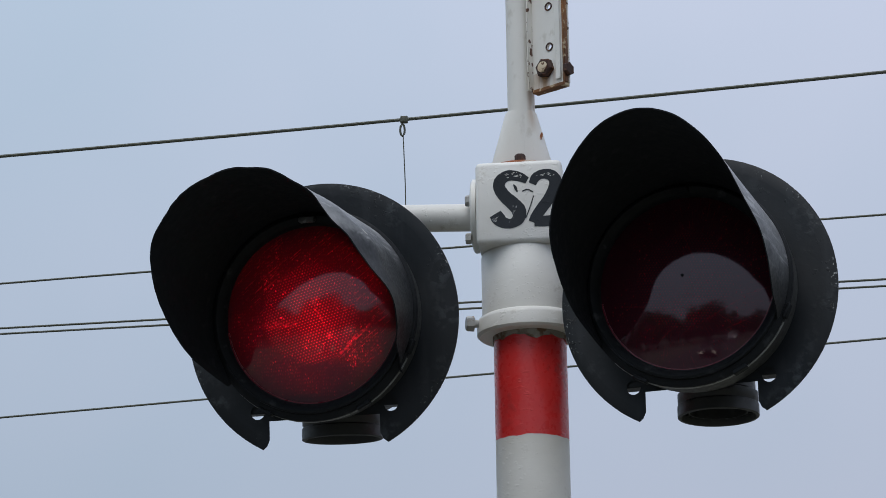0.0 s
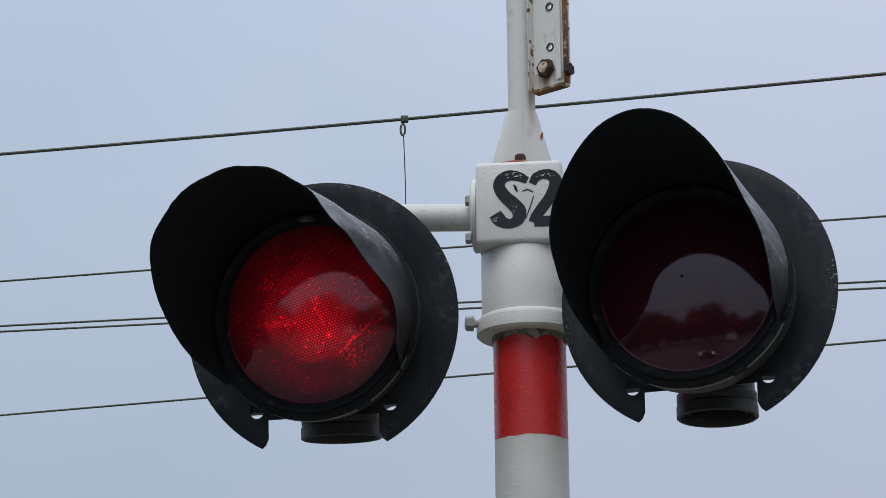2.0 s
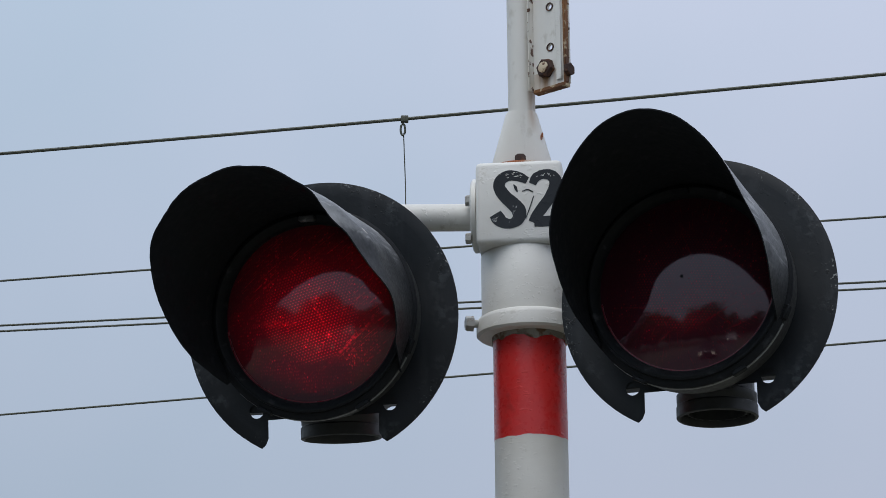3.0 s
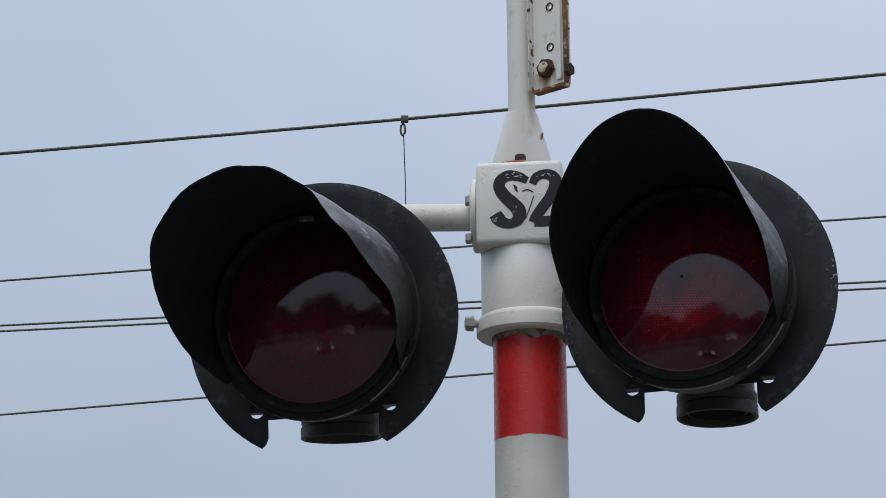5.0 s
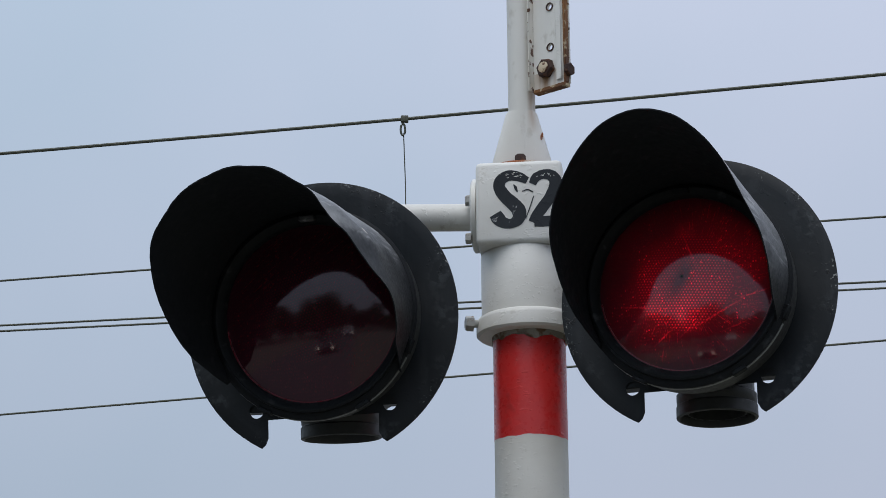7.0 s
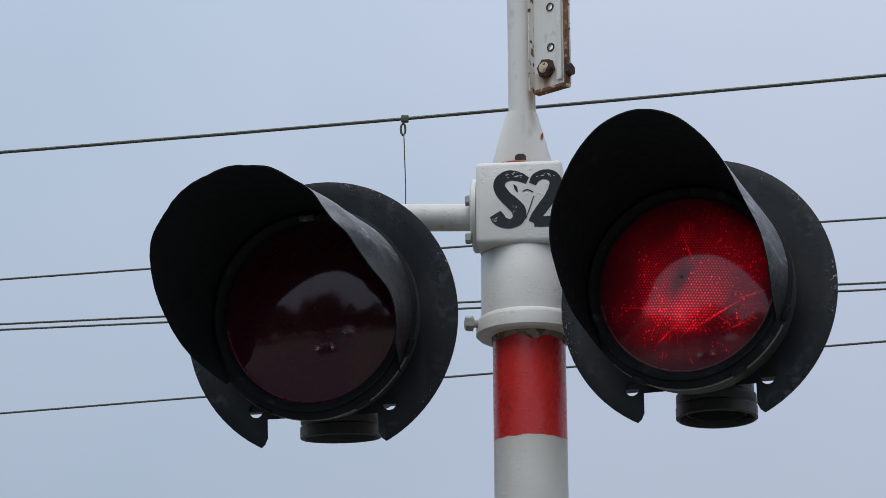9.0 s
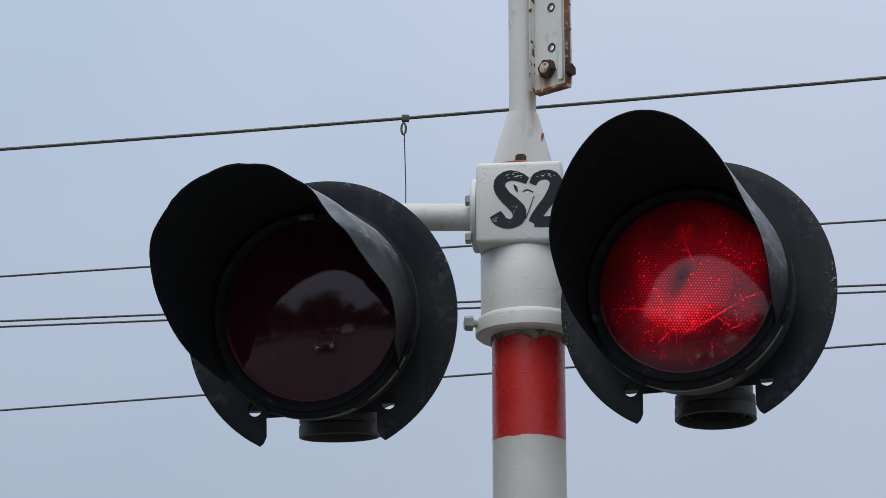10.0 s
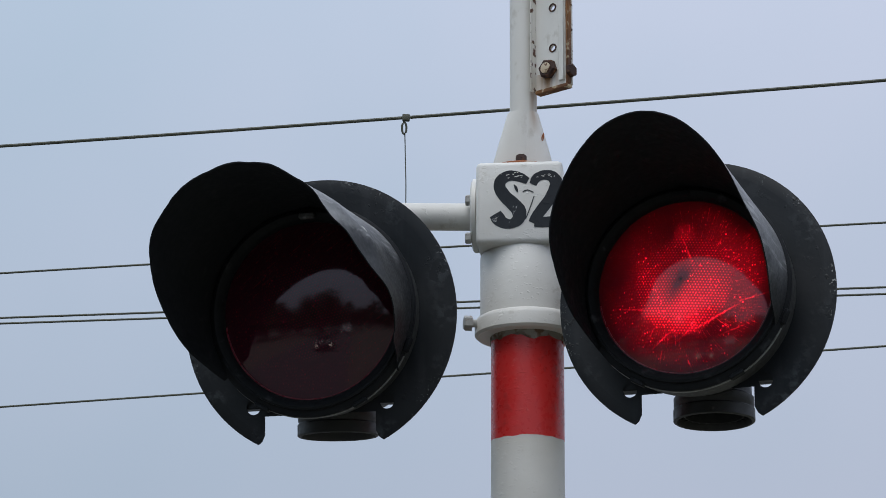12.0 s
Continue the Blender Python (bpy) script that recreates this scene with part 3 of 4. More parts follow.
# upper pipe with its foot plate and gussets
PIPE_X = -0.006
part("foot_plate", lathe([(0.058, 2.957), (0.060, 2.959), (0.060, 2.965), (0.057, 2.967)], 56, "z"), RUSTWASH, post, "rust-stained round foot plate", pose(PIPE_X - 0.004, -0.006, 0))
part("upper_pipe", lathe([(0.0245, 2.960), (0.0245, 4.2)], 48, "z"), PIPE_WHITE, post, "slim white painted upper pipe with a rust run", pose(PIPE_X, 0, 0))


def flared_foot(z0, z1, w0, w1, deep):
    """Two gusset plates welded and filled flush into the pipe: wide and thin below, as wide as the pipe above."""
    bm = bmesh.new()
    rings = []
    for z, w in ((z0, w0), (z0 + 0.002, w0), (z1 - 0.002, w1), (z1, w1 - 0.0015)):
        ring = []
        for i in range(56):
            c, q = math.cos(math.tau * i / 56), math.sin(math.tau * i / 56)
            ring.append(bm.verts.new((w * math.copysign(abs(c) ** 1.25, c), deep * math.copysign(abs(q) ** 0.85, q), z)))
        rings.append(ring)
    for p, q in zip(rings, rings[1:]):
        for i in range(56):
            bm.faces.new((p[i], p[(i + 1) % 56], q[(i + 1) % 56], q[i]))
    bm.faces.new(rings[0])
    bm.faces.new(rings[-1])
    return bm


part("gusset", flared_foot(2.966, 3.076, 0.0575, 0.0285, 0.0250), PIPE_WHITE, post, "flared white welded foot of the upper pipe", pose(PIPE_X - 0.001, 0, 0))
part("rust_chip", lathe([(0.0045, 0), (0.003, 0.0012)], 9, "y"), RUSTWASH, post, "rust spot in the paint", pose(PIPE_X + 0.0345, -0.0150, 3.028, 0, 15, 40) @ Matrix.Diagonal((0.6, 2.0, 1.9, 1)))
part("foot_bolt", hexagon(0.017, 0.014), RUST, post, "rusty bolt head", pose(PIPE_X - 0.006, -0.052, 2.966))

# ---------------------------------------------------------------- bracket for the sign above
def drilled_plate(width, height, depth, holes):
    """An upright plate from its lower corner, with round holes through it."""
    from mathutils.geometry import tessellate_polygon
    loops = [[Vector((x, 0, z)) for x, z in ((0, 0), (width, 0), (width, height), (0, height))]]
    for x, z, r in holes:
        loops.append([Vector((x + r * math.cos(math.tau * i / 24), 0, z + r * math.sin(math.tau * i / 24))) for i in range(24)])
    bm = bmesh.new()
    skins = [[bm.verts.new((p.x, y, p.z)) for lp in loops for p in lp] for y in (-depth / 2, depth / 2)]
    for skin in skins:
        for t in tessellate_polygon(loops):
            bm.faces.new([skin[i] for i in t])
    at = 0
    for lp in loops:
        for i in range(len(lp)):
            p, q = at + i, at + (i + 1) % len(lp)
            bm.faces.new((skins[0][p], skins[0][q], skins[1][q], skins[1][p]))
        at += len(lp)
    return bm


bracket = thing("steel_angle_bracket", pose(POLE_X + 0.018, -0.024, 3.111, 0, 0, -40), "rust-chipped white steel channel bolted on the upper pipe", "bracket")
part("web", drilled_plate(0.066, 0.60, 0.005, [(0.038, z, 0.0056) for z in (0.074, 0.152, 0.230)]), WEB_WHITE, bracket, "white painted web with drilled holes and rust runs")
part("side_lip", box(0.004, 0.018, 0.61, 0.001, 1, (-0.0022, -0.0065, 0.302)), RUSTY_WHITE, bracket, "rust-edged lip")
part("ridge", box(0.012, 0.004, 0.593, 0.001, 1, (0.0585, -0.0045, 0.3035)), WHITE, bracket)
part("rear_leg", box(0.005, 0.011, 0.60, 0.001, 1, (0.0686, 0.0030, 0.30)), RUSTY_EDGE, bracket, "heavily rusted rear leg")
part("leg_edge", box(0.004, 0.005, 0.60, 0.001, 1, (0.0690, 0.0111, 0.30)), RUSTY_WHITE, bracket, "chipped edge of the leg")
part("bottom_edge", box(0.072, 0.016, 0.007, 0.001, 1, (0.035, 0.003, -0.0036)), RUSTY_EDGE, bracket, "rusted lower edge")
hx = part("bolt", hexagon(0.031, 0.012), RUST, bracket, "rusty hexagonal bolt", pose(0.0300, -0.0026, 0.034, 90, 12, 0))
part("bolt_end", lathe([(0.0105, 0), (0.010, 0.002), (0.008, 0.0025)], 20, "z"), RUSTY_END, hx, "bolt end with flaking white paint", pose(0, 0, 0.0115))
for z in (0.074, 0.152, 0.230):
    part("hole_rim", lathe([(0.0082, 0), (0.0082, 0.0015), (0.0055, 0.0015), (0.0055, 0)], 24, "y", True), RUST, bracket, "", pose(0.038, -0.0037, z))
part("nut", hexagon(0.022, 0.008), RUST, bracket, "rusty nut", pose(0.0708, 0.004, 0.024, 0, 90, 0))


# ---------------------------------------------------------------- signal lights
def hood_mesh(h):
    """A sheet-metal hood round the lens: its length goes with the angle from the top; two skins and a rim."""
    bm = bmesh.new()
    n, m = 170, 20
    lo, hi = h["arc"]
    skins = []
    for off in (0.0011, -0.0011):
        grid = []
        for i in range(n + 1):
            a = radians(lo + (hi - lo) * i / n)
            rim_r = sum(k * f for k, f in zip(h["r"], (1, math.cos(a), math.cos(2 * a), math.sin(a), math.sin(2 * a), math.cos(3 * a))))
            rim_r += sum(k * math.exp(-((math.degrees(a) - c) / w) ** 2) for c, w, k in h["swell"])
            reach = sum(k * f for k, f in zip(h["l"], (1, math.cos(a), math.cos(2 * a), math.sin(a), math.sin(2 * a))))
            reach += sum(k * math.exp(-((math.degrees(a) - c) / w) ** 2) for c, w, k in h["lip"])
            dent = noise.noise((a * 3.1, h["seed"], 0)) * 0.005 + noise.noise((a * 11, h["seed"], 7)) * 0.0042
            reach += dent * h["dent"]
            edge = min((i / n) * (hi - lo), (1 - i / n) * (hi - lo)) / 12.0
            base = h["base"]
            reach = base + max(reach - base, 0.012) * min(1.0, edge) ** 0.6 + 0.002
            row = []
            for k in range(m + 1):
                s = k / m
                r = 0.1755 + (rim_r - 0.1755) * s + off
                for c, w, k in h["fold"]:
                    r -= k * max(0.0, (s - 0.80) / 0.20) * math.exp(-((math.degrees(a) - c) / w) ** 4)
                r += 0.0032 * h["dent"] * noise.noise((a * 4, s * 3, h["seed"] + 3)) * s
                row.append(bm.verts.new((r * math.sin(a), -(base + (reach - base) * s), r * math.cos(a))))
            grid.append(row)
        skins.append(grid)
    for sk, grid in enumerate(skins):
        for i in range(n):
            for k in range(m):
                f = bm.faces.new((grid[i][k], grid[i + 1][k], grid[i + 1][k + 1], grid[i][k + 1]))
                f.material_index = sk
    a, b = skins
    for i in range(n):
        for k in (0, m):
            bm.faces.new((a[i][k], a[i + 1][k], b[i + 1][k], b[i][k])).material_index = 1
    for k in range(m):
        for i in (0, n):
            bm.faces.new((a[i][k], a[i][k + 1], b[i][k + 1], b[i][k])).material_index = 1
    return bm


def backplate_mesh(radius, notch, hole_r, holes, shift):
    """A round plate with a slot cut up from its foot, two holes beside the slot and a dished rim."""
    bm = bmesh.new()
    flat, n = radius - 0.020, 120

    def arc(r):
        end = math.pi - math.asin((notch + max(0.0, r - radius + 0.014) * 0.9) / r)
        return [(r * math.sin(-end + 2 * end * i / n), r * math.cos(-end + 2 * end * i / n)) for i in range(n + 1)]

    outline = arc(flat) + [(notch, -0.166), (-notch, -0.166)]
    loops = [[Vector((x, 0, z)) for x, z in outline]]
    loops.append([Vector((0.155 * math.cos(math.tau * i / 64), 0, 0.155 * math.sin(math.tau * i / 64))) for i in range(64)])
    for hx_, hz_ in holes:
        loops.append([Vector((hx_ + hole_r * math.cos(math.tau * i / 20), 0, hz_ + hole_r * math.sin(math.tau * i / 20))) for i in range(20)])
    from mathutils.geometry import tessellate_polygon
    flat_pts = [p for lp in loops for p in lp]
    tris = tessellate_polygon(loops)
    for y in (-0.001, 0.001):
        vs = [bm.verts.new((p.x, y, p.z)) for p in flat_pts]
        for t in tris:
            if len(set(t)) == 3:
                bm.faces.new([vs[i] for i in t])
    rings = []
    for r, y in ((flat, 0.001), (flat, -0.001), (flat + 0.012, -0.0005), (radius, 0.0015), (radius, 0.004), (flat + 0.012, 0.0025)):
        rings.append([bm.verts.new((x, y, z)) for x, z in arc(r)])
    for a, b in zip(rings[1:], rings[2:]):
        for i in range(n):
            bm.faces.new((a[i], a[i + 1], b[i + 1], b[i]))
    for i in range(n):
        bm.faces.new((rings[5][i], rings[5][i + 1], rings[0][i + 1], rings[0][i]))
    bmesh.ops.translate(bm, verts=bm.verts, vec=(shift[0], 0, shift[1]))
    return bm


def arc_strip(r0, r1, y, depth, lo, hi, n=24):
    """A thin strip along part of a ring, between two angles from the top."""
    bm = bmesh.new()
    rows = []
    for i in range(n + 1):
        a = radians(lo + (hi - lo) * i / n)
        rows.append([bm.verts.new((r * math.sin(a), v, r * math.cos(a))) for r, v in ((r0, y), (r1, y), (r1, y + depth), (r0, y + depth))])
    for p, q in zip(rows, rows[1:]):
        for i in range(4):
            bm.faces.new((p[i], p[(i + 1) % 4], q[(i + 1) % 4], q[i]))
    bm.faces.new(rows[0])
    bm.faces.new(rows[-1][::-1])
    return bm


def signal_light(m, label, h, plate_r, shift, foot, lens_mat, grille):
    head = thing("signal_light", m, label, "signal light", "pair of crossing signal lights")
    d = h["base"]
    part("backplate", backplate_mesh(plate_r, 0.098, 0.0125, [(-0.118, foot), (0.118, foot)], shift), WORN, head, "scuffed black round backplate with a slotted foot")
    part("housing", lathe([(0.165, 0.003), (0.170, 0.006), (0.160 if grille else 0.165, 0.06), (0.118 if grille else 0.150, 0.19), (0.09, 0.235), (0.03, 0.245)], 64, caps=(False, True)), BLACK, head)
    part("lamp_tube", lathe([(0.172, -d + 0.004), (0.176, -d + 0.004), (0.176, -0.0015), (0.172, -0.0015)], 80, "y", True), LIT_BLACK, head, "black lamp tube, greyed as if lit from below")
    bez = part("bezel", lathe([(0.1745, -d + 0.004), (0.1815, -d + 0.003), (0.182, -d - 0.008), (0.178, -d - 0.012), (0.1705, -d - 0.013), (0.170, -d - 0.020),
                               (0.166, -d - 0.022), (0.158, -d - 0.018), (0.1525, -d - 0.008), (0.1525, -d + 0.004)], 96, "y", True), BEZEL, head, "black lens ring")
    # pale strip below only: the ring edge's highlight, put into the colour
    part("ring_edge", arc_strip(0.1815, 0.1829, -d - 0.0035, 0.0055, 118, 226, 60), EDGE_LIGHT, bez, "pale strip painted as light on the ring's lower edge")
    # dark strips laid on the ring; the slots' shade is in their colour
    for lo, hi in ((113, 146), (212, 243)):
        part("slot", arc_strip(0.1672, 0.1697, -d - 0.0226, 0.0014, lo, hi), SOOT, bez, "dark strip that stands for a shaded slot in the ring")
    for a in (112, 152, 208, 250):
        part("ring_clip", box(0.026, 0.016, 0.007, 0.0015, 1), BEZEL, bez, "", pose(0, 0, 0, 0, a, 0) @ Matrix.Translation((0, -d - 0.006, 0.182)))
    part("hood", hood_mesh(h), [HOODSKIN if grille else HOODSKIN_DARK, SOOT], head, "dented black sheet-metal hood, worn outside, with painted top light")
    curve = h["lens"]
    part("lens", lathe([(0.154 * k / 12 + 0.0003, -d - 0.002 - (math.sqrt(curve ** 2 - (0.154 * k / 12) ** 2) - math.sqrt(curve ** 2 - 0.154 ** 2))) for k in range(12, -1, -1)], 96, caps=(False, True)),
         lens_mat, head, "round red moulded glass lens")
    # the left catch's glint is put in through the pale hood colour
    part("catch", box(0.028, 0.012, 0.010, 0.002, 1), SOOT if grille else HOODSKIN, head, "small catch over the lens", pose(0, -d - 0.024, 0.160))
    # unseen dark chamber and tube, added to hold stray lamp light off the lens
    part("dark_chamber", lathe([(0.150, -d + 0.010), (0.150, 0.09), (0.04, 0.13), (0.04, 0.132), (0.152, 0.095), (0.152, -d + 0.010)], 64, "y", True), SOOT, head, "dark lamp chamber")
    part("socket", lathe([(0.0285, 0.1016), (0.034, 0.1016), (0.034, 0.120), (0.002, 0.120), (0.002, 0.108), (0.0285, 0.108)], 40, "y", True), SOOT, head, "unseen dark tube added against stray lamp light")
    part("bulb", lathe([(0.028, 0.1035), (0.028, 0.1055)], 32), BULB, head, "glowing lamp")
    # lower arc only: daylight glowing in the glass edge, given as a red strip
    part("lens_rim", arc_strip(0.1500, 0.1532, -d - 0.0055, 0.003, 100, 262, 60), RIM, head, "red glass edge of the lens, only where it glows")
    # unseen vane, made up so that its motion dims the steady lamp
    shutter = part("shutter", box(0.074, 0.0015, 0.074, 0.0004, 1), SOOT, head, "unseen vane added to make the lamp blink", pose(0, 0.1, 0))
    # bell stub under the housing
    bell = part("bell", lathe([(0.066, -0.05), (0.066, -0.148), (0.070, -0.151), (0.070, -0.166), (0.0685, -0.168), (0.0685, -0.170), (0.071, -0.172), (0.071, -0.191),
                               (0.069, -0.1925), (0.0655, -0.1925), (0.0635, -0.186), (0.0635, -0.14), (0.01, -0.14)], 64, "z"), RUBBER, head, "black open-ended stub under the housing", pose(0 if grille else -0.004, 0.12, 0 if grille else -0.002))
    if grille:
        part("inner_ring", lathe([(0.050, -0.140), (0.052, -0.140), (0.052, -0.183), (0.050, -0.183)], 48, "z", True), RUBBER, bell)
        for i in range(28):
            part("rib", box(0.012, 0.0022, 0.036), RUBBER, bell, "", pose(0, 0, 0, 0, 0, i * 360 / 28) @ Matrix.Translation((0.0575, 0, -0.163)), False)
    else:
        part("cover_disc", lathe([(0.062, -0.172), (0.055, -0.176), (0.03, -0.174), (0.004, -0.173)], 48, "z"), RUBBER, bell, "dusty dark cover disc")
    for side in (-1, 1):
        part("foot_tab", box(0.050, 0.030, 0.024, 0.002, 1), BLACK, head, "black foot tab", pose(side * 0.120, 0.018, foot + (0.0135 if grille else 0.007)))
    return head, shutter


LEFT = dict(base=0.050, arc=(-126, 126), r=(0.184, 0.0038, -0.0062, -0.0107, -0.0092, 0.0055), l=(0.2009, 0.1951, -0.0361, -0.0066, -0.0083),
            seed=2.0, dent=1.0, lens=0.68, swell=((-70, 12, 0.004), (-30, 15, -0.004), (62, 20, 0.007), (91, 9, 0.007), (113, 10, -0.005)), lip=((84, 14, 0.014),),
            fold=((62, 27, 0.017),))
RIGHT = dict(base=0.060, arc=(-124, 122), r=(0.1836, 0.0022, 0.0086, -0.0056, -0.0019, 0.0014), l=(0.1969, 0.2174, -0.0243, -0.0014, 0.0318),
             seed=9.0, dent=0.35, lens=0.63, swell=((-42, 22, -0.006), (86, 12, 0.005), (112, 10, -0.003), (-86, 26, -0.0112)), lip=((105, 14, 0.012), (-86, 26, 0.045)), fold=((80, 20, 0.003),))
left_light, left_shutter = signal_light(pose(-0.2087, -0.10, 2.6698, 5.83, 0, -13.87), "black hooded crossing signal light with red lens", LEFT, 0.2410, (-0.001, -0.003), -0.150,
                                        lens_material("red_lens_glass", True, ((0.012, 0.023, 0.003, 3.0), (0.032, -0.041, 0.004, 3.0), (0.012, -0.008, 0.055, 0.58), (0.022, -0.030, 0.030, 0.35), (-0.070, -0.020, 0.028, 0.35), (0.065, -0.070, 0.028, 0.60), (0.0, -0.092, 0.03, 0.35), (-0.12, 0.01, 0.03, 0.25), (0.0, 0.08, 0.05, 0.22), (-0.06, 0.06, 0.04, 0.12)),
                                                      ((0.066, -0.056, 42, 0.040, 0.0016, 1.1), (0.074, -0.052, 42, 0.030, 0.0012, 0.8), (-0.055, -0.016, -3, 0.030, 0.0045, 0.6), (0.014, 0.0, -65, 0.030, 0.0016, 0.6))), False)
right_light, right_shutter = signal_light(pose(0.4252, -0.178, 2.6859, -0.79, 0, -20.3) @ Matrix.Scale(0.98, 4), "black hooded crossing signal light with red lens and grilled stub", RIGHT, 0.2435, (0.001, 0.0005), -0.157,
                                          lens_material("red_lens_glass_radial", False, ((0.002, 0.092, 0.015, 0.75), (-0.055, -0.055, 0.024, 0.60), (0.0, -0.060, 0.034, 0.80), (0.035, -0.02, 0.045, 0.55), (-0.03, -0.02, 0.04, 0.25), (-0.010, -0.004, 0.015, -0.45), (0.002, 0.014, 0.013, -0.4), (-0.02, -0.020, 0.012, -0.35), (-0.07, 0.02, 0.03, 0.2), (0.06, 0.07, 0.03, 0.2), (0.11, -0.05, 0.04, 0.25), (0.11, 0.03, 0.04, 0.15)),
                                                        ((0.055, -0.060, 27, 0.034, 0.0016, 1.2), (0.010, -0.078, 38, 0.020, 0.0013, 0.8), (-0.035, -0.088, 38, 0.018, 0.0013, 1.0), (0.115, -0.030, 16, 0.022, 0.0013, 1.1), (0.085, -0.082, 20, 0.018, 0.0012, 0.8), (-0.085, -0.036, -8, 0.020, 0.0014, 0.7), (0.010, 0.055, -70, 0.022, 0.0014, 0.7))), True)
part("mounting_tube", lathe([(0.03, 0.05), (0.03, 0.225)], 32, "z"), BLACK, left_light, "", pose(0, 0.11, 0))
part("paint_chip", lathe([(0.0040, 0), (0.0036, 0.0007)], 7, "z"), WHITE, left_light, "pale chip on the hood",
     Matrix.Translation((0.1467, -0.2406, 0.0941)) @ Vector((0.754, -0.017, 0.656)).to_track_quat("Z", "Y").to_matrix().to_4x4() @ pose(0, 0, 0, 0, 0, 20) @ Matrix.Diagonal((0.55, 1.7, 1, 1)))
part("chip", lathe([(0.0028, 0), (0.0028, 0.0004)], 16, "y"), SOOT, right_light, "small dark chip in the glass", pose(-0.0035, -0.0815, 0.0093))
part("mounting_tube", lathe([(0.03, 0.05), (0.03, 0.20)], 32, "z"), BLACK, right_light, "", pose(0, 0.19, 0))


# ---------------------------------------------------------------- overhead wires
def overhead_wire(name, a, b, radius, sag, label):
    """A wire through two places, carried on far to both sides, sagging a little between."""
    a, b = Vector(a), Vector(b)
    pts = []
    for i in range(61):
        s = -6 + 13 * i / 60
        p = a.lerp(b, s)
        p.z += sag * 4 * (s * s - s) if abs(s - 0.5) < 3 else sag * 4 * (6.25 + 0.0)
        pts.append(p)
    bm = tube_between(pts, radius, 8)
    return tagged(part(name, bm, WIRE), label, "overhead wire", "overhead line wires")


overhead_wire("messenger_wire", (-2.705, 9.638, 6.4), (2.495, 8.405, 6.4), 0.0105, 0.010, "dark twisted messenger wire of the overhead line")
overhead_wire("contact_wire", (-2.673, 9.672, 5.6), (2.468, 8.529, 5.6), 0.0066, -0.004, "thin dark contact wire of the overhead line")
overhead_wire("messenger_wire", (-3.502, 14.004, 6.5), (3.306, 12.937, 6.5), 0.0088, 0.0, "thin dark wire of a farther overhead line")
overhead_wire("messenger_wire", (-3.533, 14.175, 6.5), (3.338, 13.120, 6.5), 0.0088, 0.0, "thin dark wire of a farther overhead line")
overhead_wire("contact_wire", (-3.32, 13.236, 5.6), (2.949, 11.241, 5.6), 0.0078, 0.0, "thin dark contact wire of a farther track")

dropper = thing("dropper", Matrix.Translation((-0.220, 9.049, 6.385)), "thin dropper wire hanging from a clamp on the messenger wire", "dropper wire", "overhead line wires")
part("clamp", box(0.045, 0.035, 0.040, 0.006, 2), WIRE, dropper, "dark wire clamp", pose(0, 0, 0.004))
loop = [(0.013 * math.sin(math.tau * i / 18), 0, -0.062 + 0.036 * math.cos(math.tau * i / 18)) for i in range(19)]
part("eye_loop", tube_between(loop, 0.0065, 8), WIRE, dropper, "twisted wire eye", pose(-0.010, -0.004, 0))
part("dropper_wire", tube_between([(-0.006, 0, -0.092), (0.004, 0.01, -0.40), (0.006, 0.02, -0.775)], 0.0036, 6), WIRE, dropper)


# ---------------------------------------------------------------- road, waiting cars and trees behind the viewer, mirrored in the lenses
ROAD = pose(-8.2, -17.2, 0, 0, 0, -16)
rb = bmesh.new()
bmesh.ops.create_cube(rb, size=1.0, matrix=ROAD @ Matrix.Translation((-1.2, 20, -0.01)) @ Matrix.Diagonal((7.6, 200, 0.06, 1)))
tagged(part("road", rb, ASPHALT, smooth=False), "grey asphalt road leading to the crossing", "road", kind="structure")


def car(m, label, paint, length, width, height, nose):
    """A car that waits: a shell drawn from its side, glass, lamps and wheels. Its front looks along +y."""
    c = thing("car", m, label, "car", "cars waiting at the crossing")
    side = [(-length / 2, 0.35), (-length / 2, height * 0.62), (-length * 0.44, height), (length * 0.10, height), (length * (0.5 - nose), height * 0.60),
            (length * 0.47, height * 0.50), (length / 2, height * 0.34), (length / 2, 0.25), (-length * 0.45, 0.25)]
    bm = prism(side, width)
    bmesh.ops.bevel(bm, geom=bm.edges[:], offset=0.06, segments=2, affect="EDGES", profile=0.5)
    bmesh.ops.rotate(bm, verts=bm.verts, cent=(0, 0, 0), matrix=Matrix.Rotation(radians(90), 3, "Z"))
    part("body", bm, paint, c)
    a, b = Vector((0, length * 0.10, height)), Vector((0, length * (0.5 - nose), height * 0.60))
    mid, way = (a + b) / 2, (b - a)
    part("windscreen", box(width * 0.84, way.length * 0.84, 0.03, 0.01, 1), CAR_GLASS, c, "dark windscreen",
         Matrix.Translation(mid) @ Matrix.Rotation(math.atan2(way.z, way.y), 4, "X"))
    part("grille", box(width * 0.5, 0.04, 0.14, 0.01, 1), RUBBER, c, "dark grille", pose(0, length / 2, height * 0.27))
    for s in (-1, 1):
        part("headlight", lathe([(0.10, 0), (0.09, 0.03)], 20, "y"), HEADLIGHT, c, "lit headlight", pose(s * width * 0.39, length / 2 - 0.005, height * 0.38))
        for y in (-length * 0.31, length * 0.31):
            w = part("wheel", lathe([(0.26, -0.09), (0.31, -0.07), (0.31, 0.07), (0.26, 0.09)], 28, "x"), RUBBER, c, "", pose(s * (width / 2 - 0.06), y, 0.31))
            part("rim", lathe([(0.19, -0.095), (0.18, 0.095)], 20, "x"), STEEL, w, "grey wheel rim")
    return c


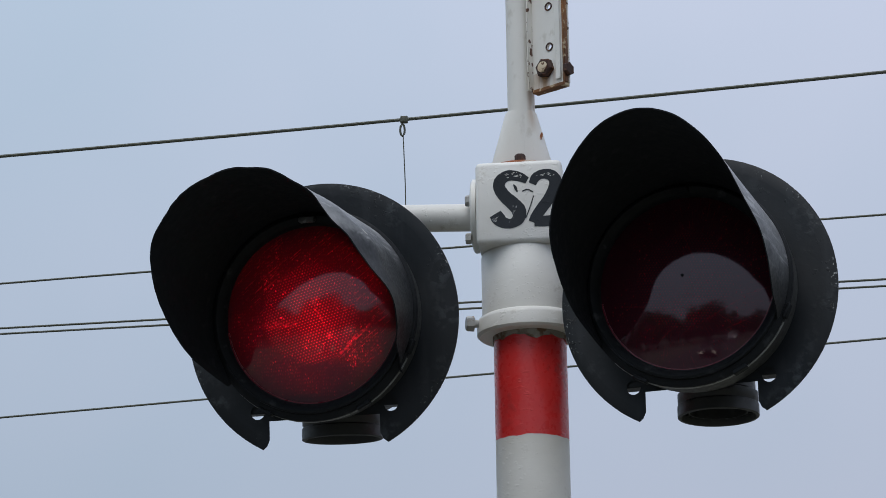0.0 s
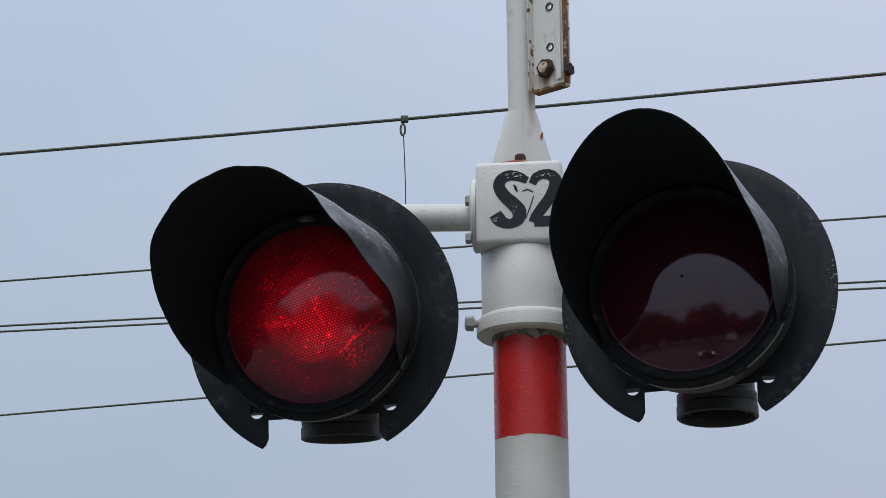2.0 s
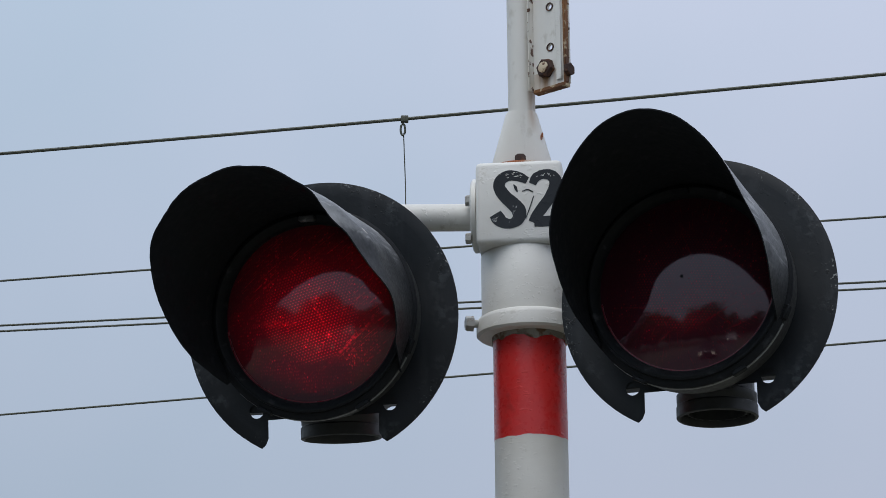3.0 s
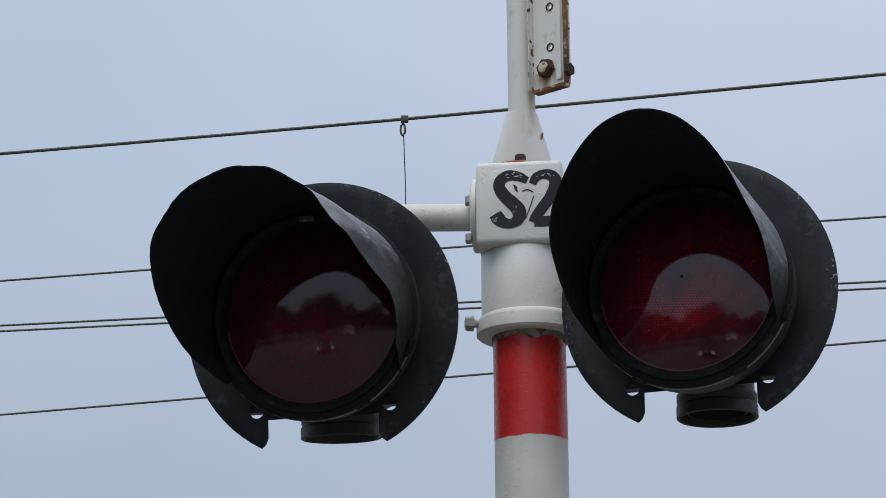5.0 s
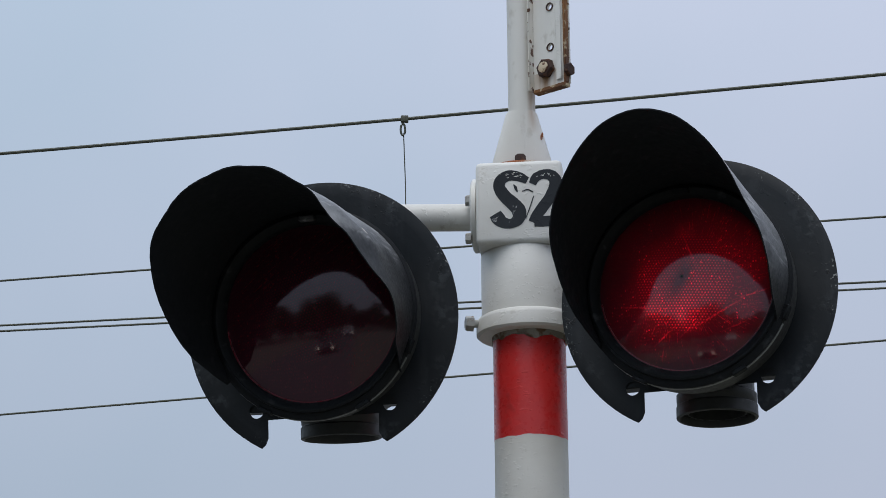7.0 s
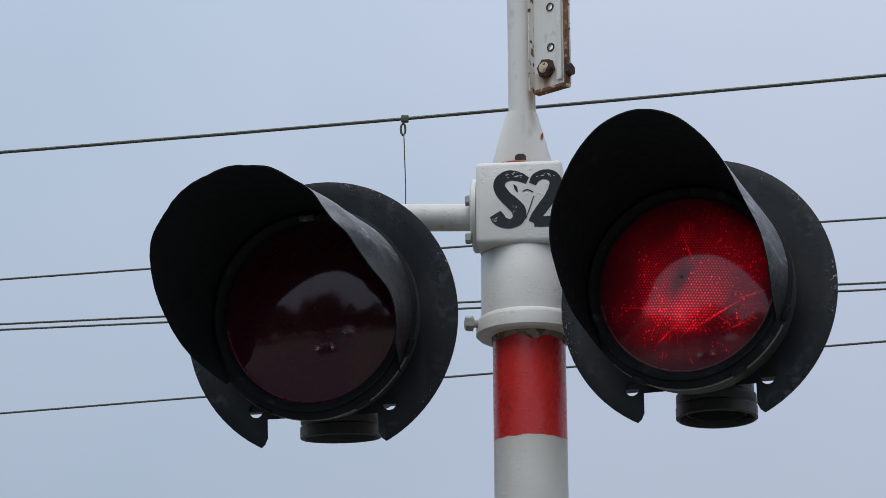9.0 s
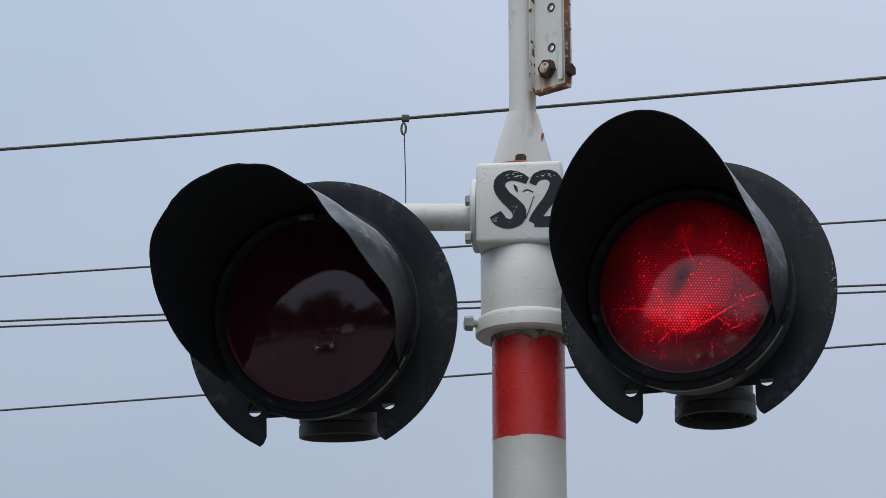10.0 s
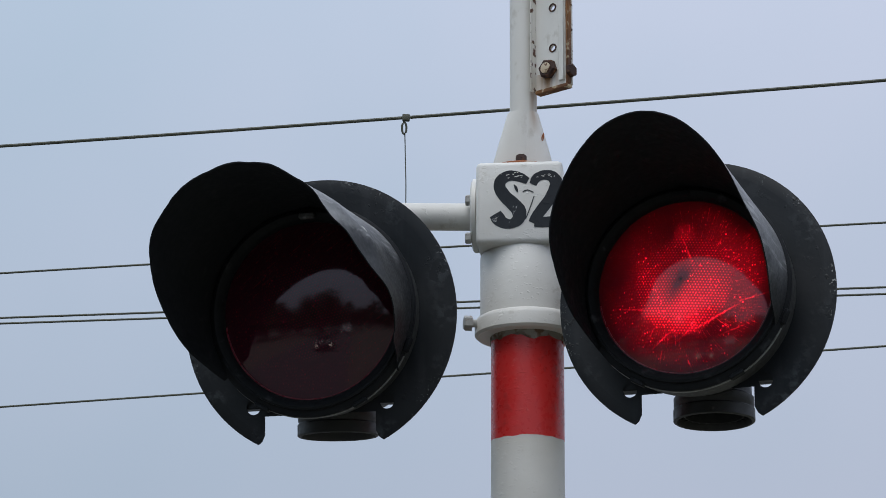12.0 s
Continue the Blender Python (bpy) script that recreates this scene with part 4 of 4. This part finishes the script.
car(pose(-8.2, -17.2, 0.02, 0, 0, -18), "dark car with lit headlights waiting on the road", CAR_DARK, 4.2, 1.75, 1.45, 0.26)
car(pose(-12.6, -37.5, 0.02, 0, 0, -16), "pale van with lit headlights waiting on the road", CAR_PAINT, 4.8, 1.9, 2.0, 0.18)


def big_tree(m):
    """A broad tree: a tapered trunk, limbs and a crown of many leaf clumps with gaps."""
    rng = random.Random(11)
    t = thing("tree", m, "broad leafy dark green tree beside the road", "tree")
    part("trunk", lathe([(0.55, 0), (0.40, 0.6), (0.33, 3.0), (0.22, 6.0)], 16, "z"), BARK, t)
    heads = []
    for i in range(9):
        a, up = i * 2.4, rng.uniform(4.0, 7.6)
        out = rng.uniform(3.0, 6.8) * (1.2 - up / 16)
        end = Vector((math.cos(a) * out, math.sin(a) * out, up))
        heads.append(end)
        part("limb", tube_between([(0, 0, 2.6 + i * 0.3), end * 0.5 + Vector((0, 0, 1.2)), end], 0.10, 7), BARK, t)
    verts, faces = [], []
    for end in heads + [Vector((0, 0, 7.8)), Vector((0, 0, 5.8)), Vector((2.2, -0.5, 6.7)), Vector((-2.2, 0.5, 6.7))]:
        for _ in range(600):
            c = end + Vector([max(-1.7, min(1.7, rng.gauss(0, 1))) for _ in range(3)]) * 1.25
            s = rng.uniform(0.10, 0.26)
            q = Euler((rng.uniform(0, 6), rng.uniform(0, 6), rng.uniform(0, 6))).to_matrix()
            i = len(verts)
            verts += [tuple(c + q @ Vector(p) * s) for p in ((-1, -0.6, 0), (1, -0.6, 0.2), (1.1, 0.7, 0), (-0.9, 0.6, 0.25))]
            faces.append((i, i + 1, i + 2, i + 3))
    me = bpy.data.meshes.new("crown")
    me.from_pydata(verts, [], faces)
    me.materials.append(LEAF)
    crown = new("crown", me)
    crown.parent = t
    return t


big_tree(pose(-21.0, -42.0, 0, 0, 0, 20))
big_tree(pose(-33.0, -34.0, 0, 0, 0, 75))


def treeline():
    rng = random.Random(5)
    verts, faces = [], []
    for k in range(110):
        way = radians(-120 + 240 * k / 109 + rng.uniform(-1, 1))
        far = 60 + rng.uniform(-6, 6)
        x, y = far * math.sin(way), -far * math.cos(way)
        tall = rng.choice((4, 5, 5, 6, 7, 8)) + rng.uniform(-1, 1)
        wide = tall * rng.uniform(0.36, 0.5)
        for _ in range(260):
            u, v, w = rng.gauss(0, 0.42), rng.gauss(0, 0.42), rng.betavariate(2, 1.7)
            fat = 0.35 + 0.9 * math.sin(math.pi * min(1, max(0.05, w)) ** 0.8)
            c = Vector((x + u * wide * fat, y + v * wide * fat, 0.6 + w * tall))
            s = rng.uniform(0.25, 0.6)
            q = Euler((rng.uniform(0, 6), rng.uniform(0, 6), rng.uniform(0, 6))).to_matrix()
            i = len(verts)
            verts += [tuple(c + q @ Vector(p) * s) for p in ((-1, -0.6, 0), (1, -0.6, 0.2), (1.1, 0.7, 0), (-0.9, 0.6, 0.25))]
            faces.append((i, i + 1, i + 2, i + 3))
    me = bpy.data.meshes.new("treeline")
    me.from_pydata(verts, [], faces)
    me.materials.append(LEAF)
    return tagged(new("treeline", me), "distant dark green trees along the road", "trees", kind="stuff")


treeline()


# ---------------------------------------------------------------- what moves
BEATS = (-1.02, 0.0, 0.98, 2.03, 3.05, 4.10, 5.14, 6.16, 7.15, 8.18, 9.20, 10.25, 11.26, 12.29)
GLOW_LEFT = ((0, 0.50), (0.1, 0.74), (0.18, 0.97), (0.25, 1), (0.33, 0.95), (0.38, 0.62), (0.43, 0.35), (0.53, 0.13), (0.63, 0.04), (0.75, 0), (0.88, 0.02),
             (0.93, 0.16), (0.98, 0.44), (1.02, 0.51), (1.06, 0.60))
GLOW_RIGHT = ((0, 0.04), (0.08, 0.02), (0.2, 0), (0.3, 0.02), (0.35, 0.1), (0.4, 0.27), (0.45, 0.42), (0.55, 0.7), (0.65, 0.9), (0.72, 1), (0.77, 0.93), (0.82, 0.60),
              (0.86, 0.28), (0.92, 0.12), (1.02, 0.04), (1.06, 0.03))


def level(curve, t):
    beat = max(b for b in BEATS if b <= t + 1e-6)
    return float(np.interp(t - beat, [p[0] for p in curve], [p[1] for p in curve]))


def open_edge(share, r=0.028):
    """The height of the vane's lower edge that leaves that share of the round lamp open below it."""
    lo, hi = -r, r
    for _ in range(40):
        e = (lo + hi) / 2
        a = math.acos(e / r)
        lo, hi = (e, hi) if 1 - (a - math.sin(a) * math.cos(a)) / math.pi < share else (lo, e)
    return (lo + hi) / 2


def motions():
    for vane, curve in ((left_shutter, GLOW_LEFT), (right_shutter, GLOW_RIGHT)):
        rows = []
        for i in range(181):
            share = level(curve, i / 15) ** 1.7
            rows.append((i / 15, pose(0, 0.1, 0.037 + open_edge(share) if share > 0.001 else 0.0)))
        walk(vane, rows)


motions()
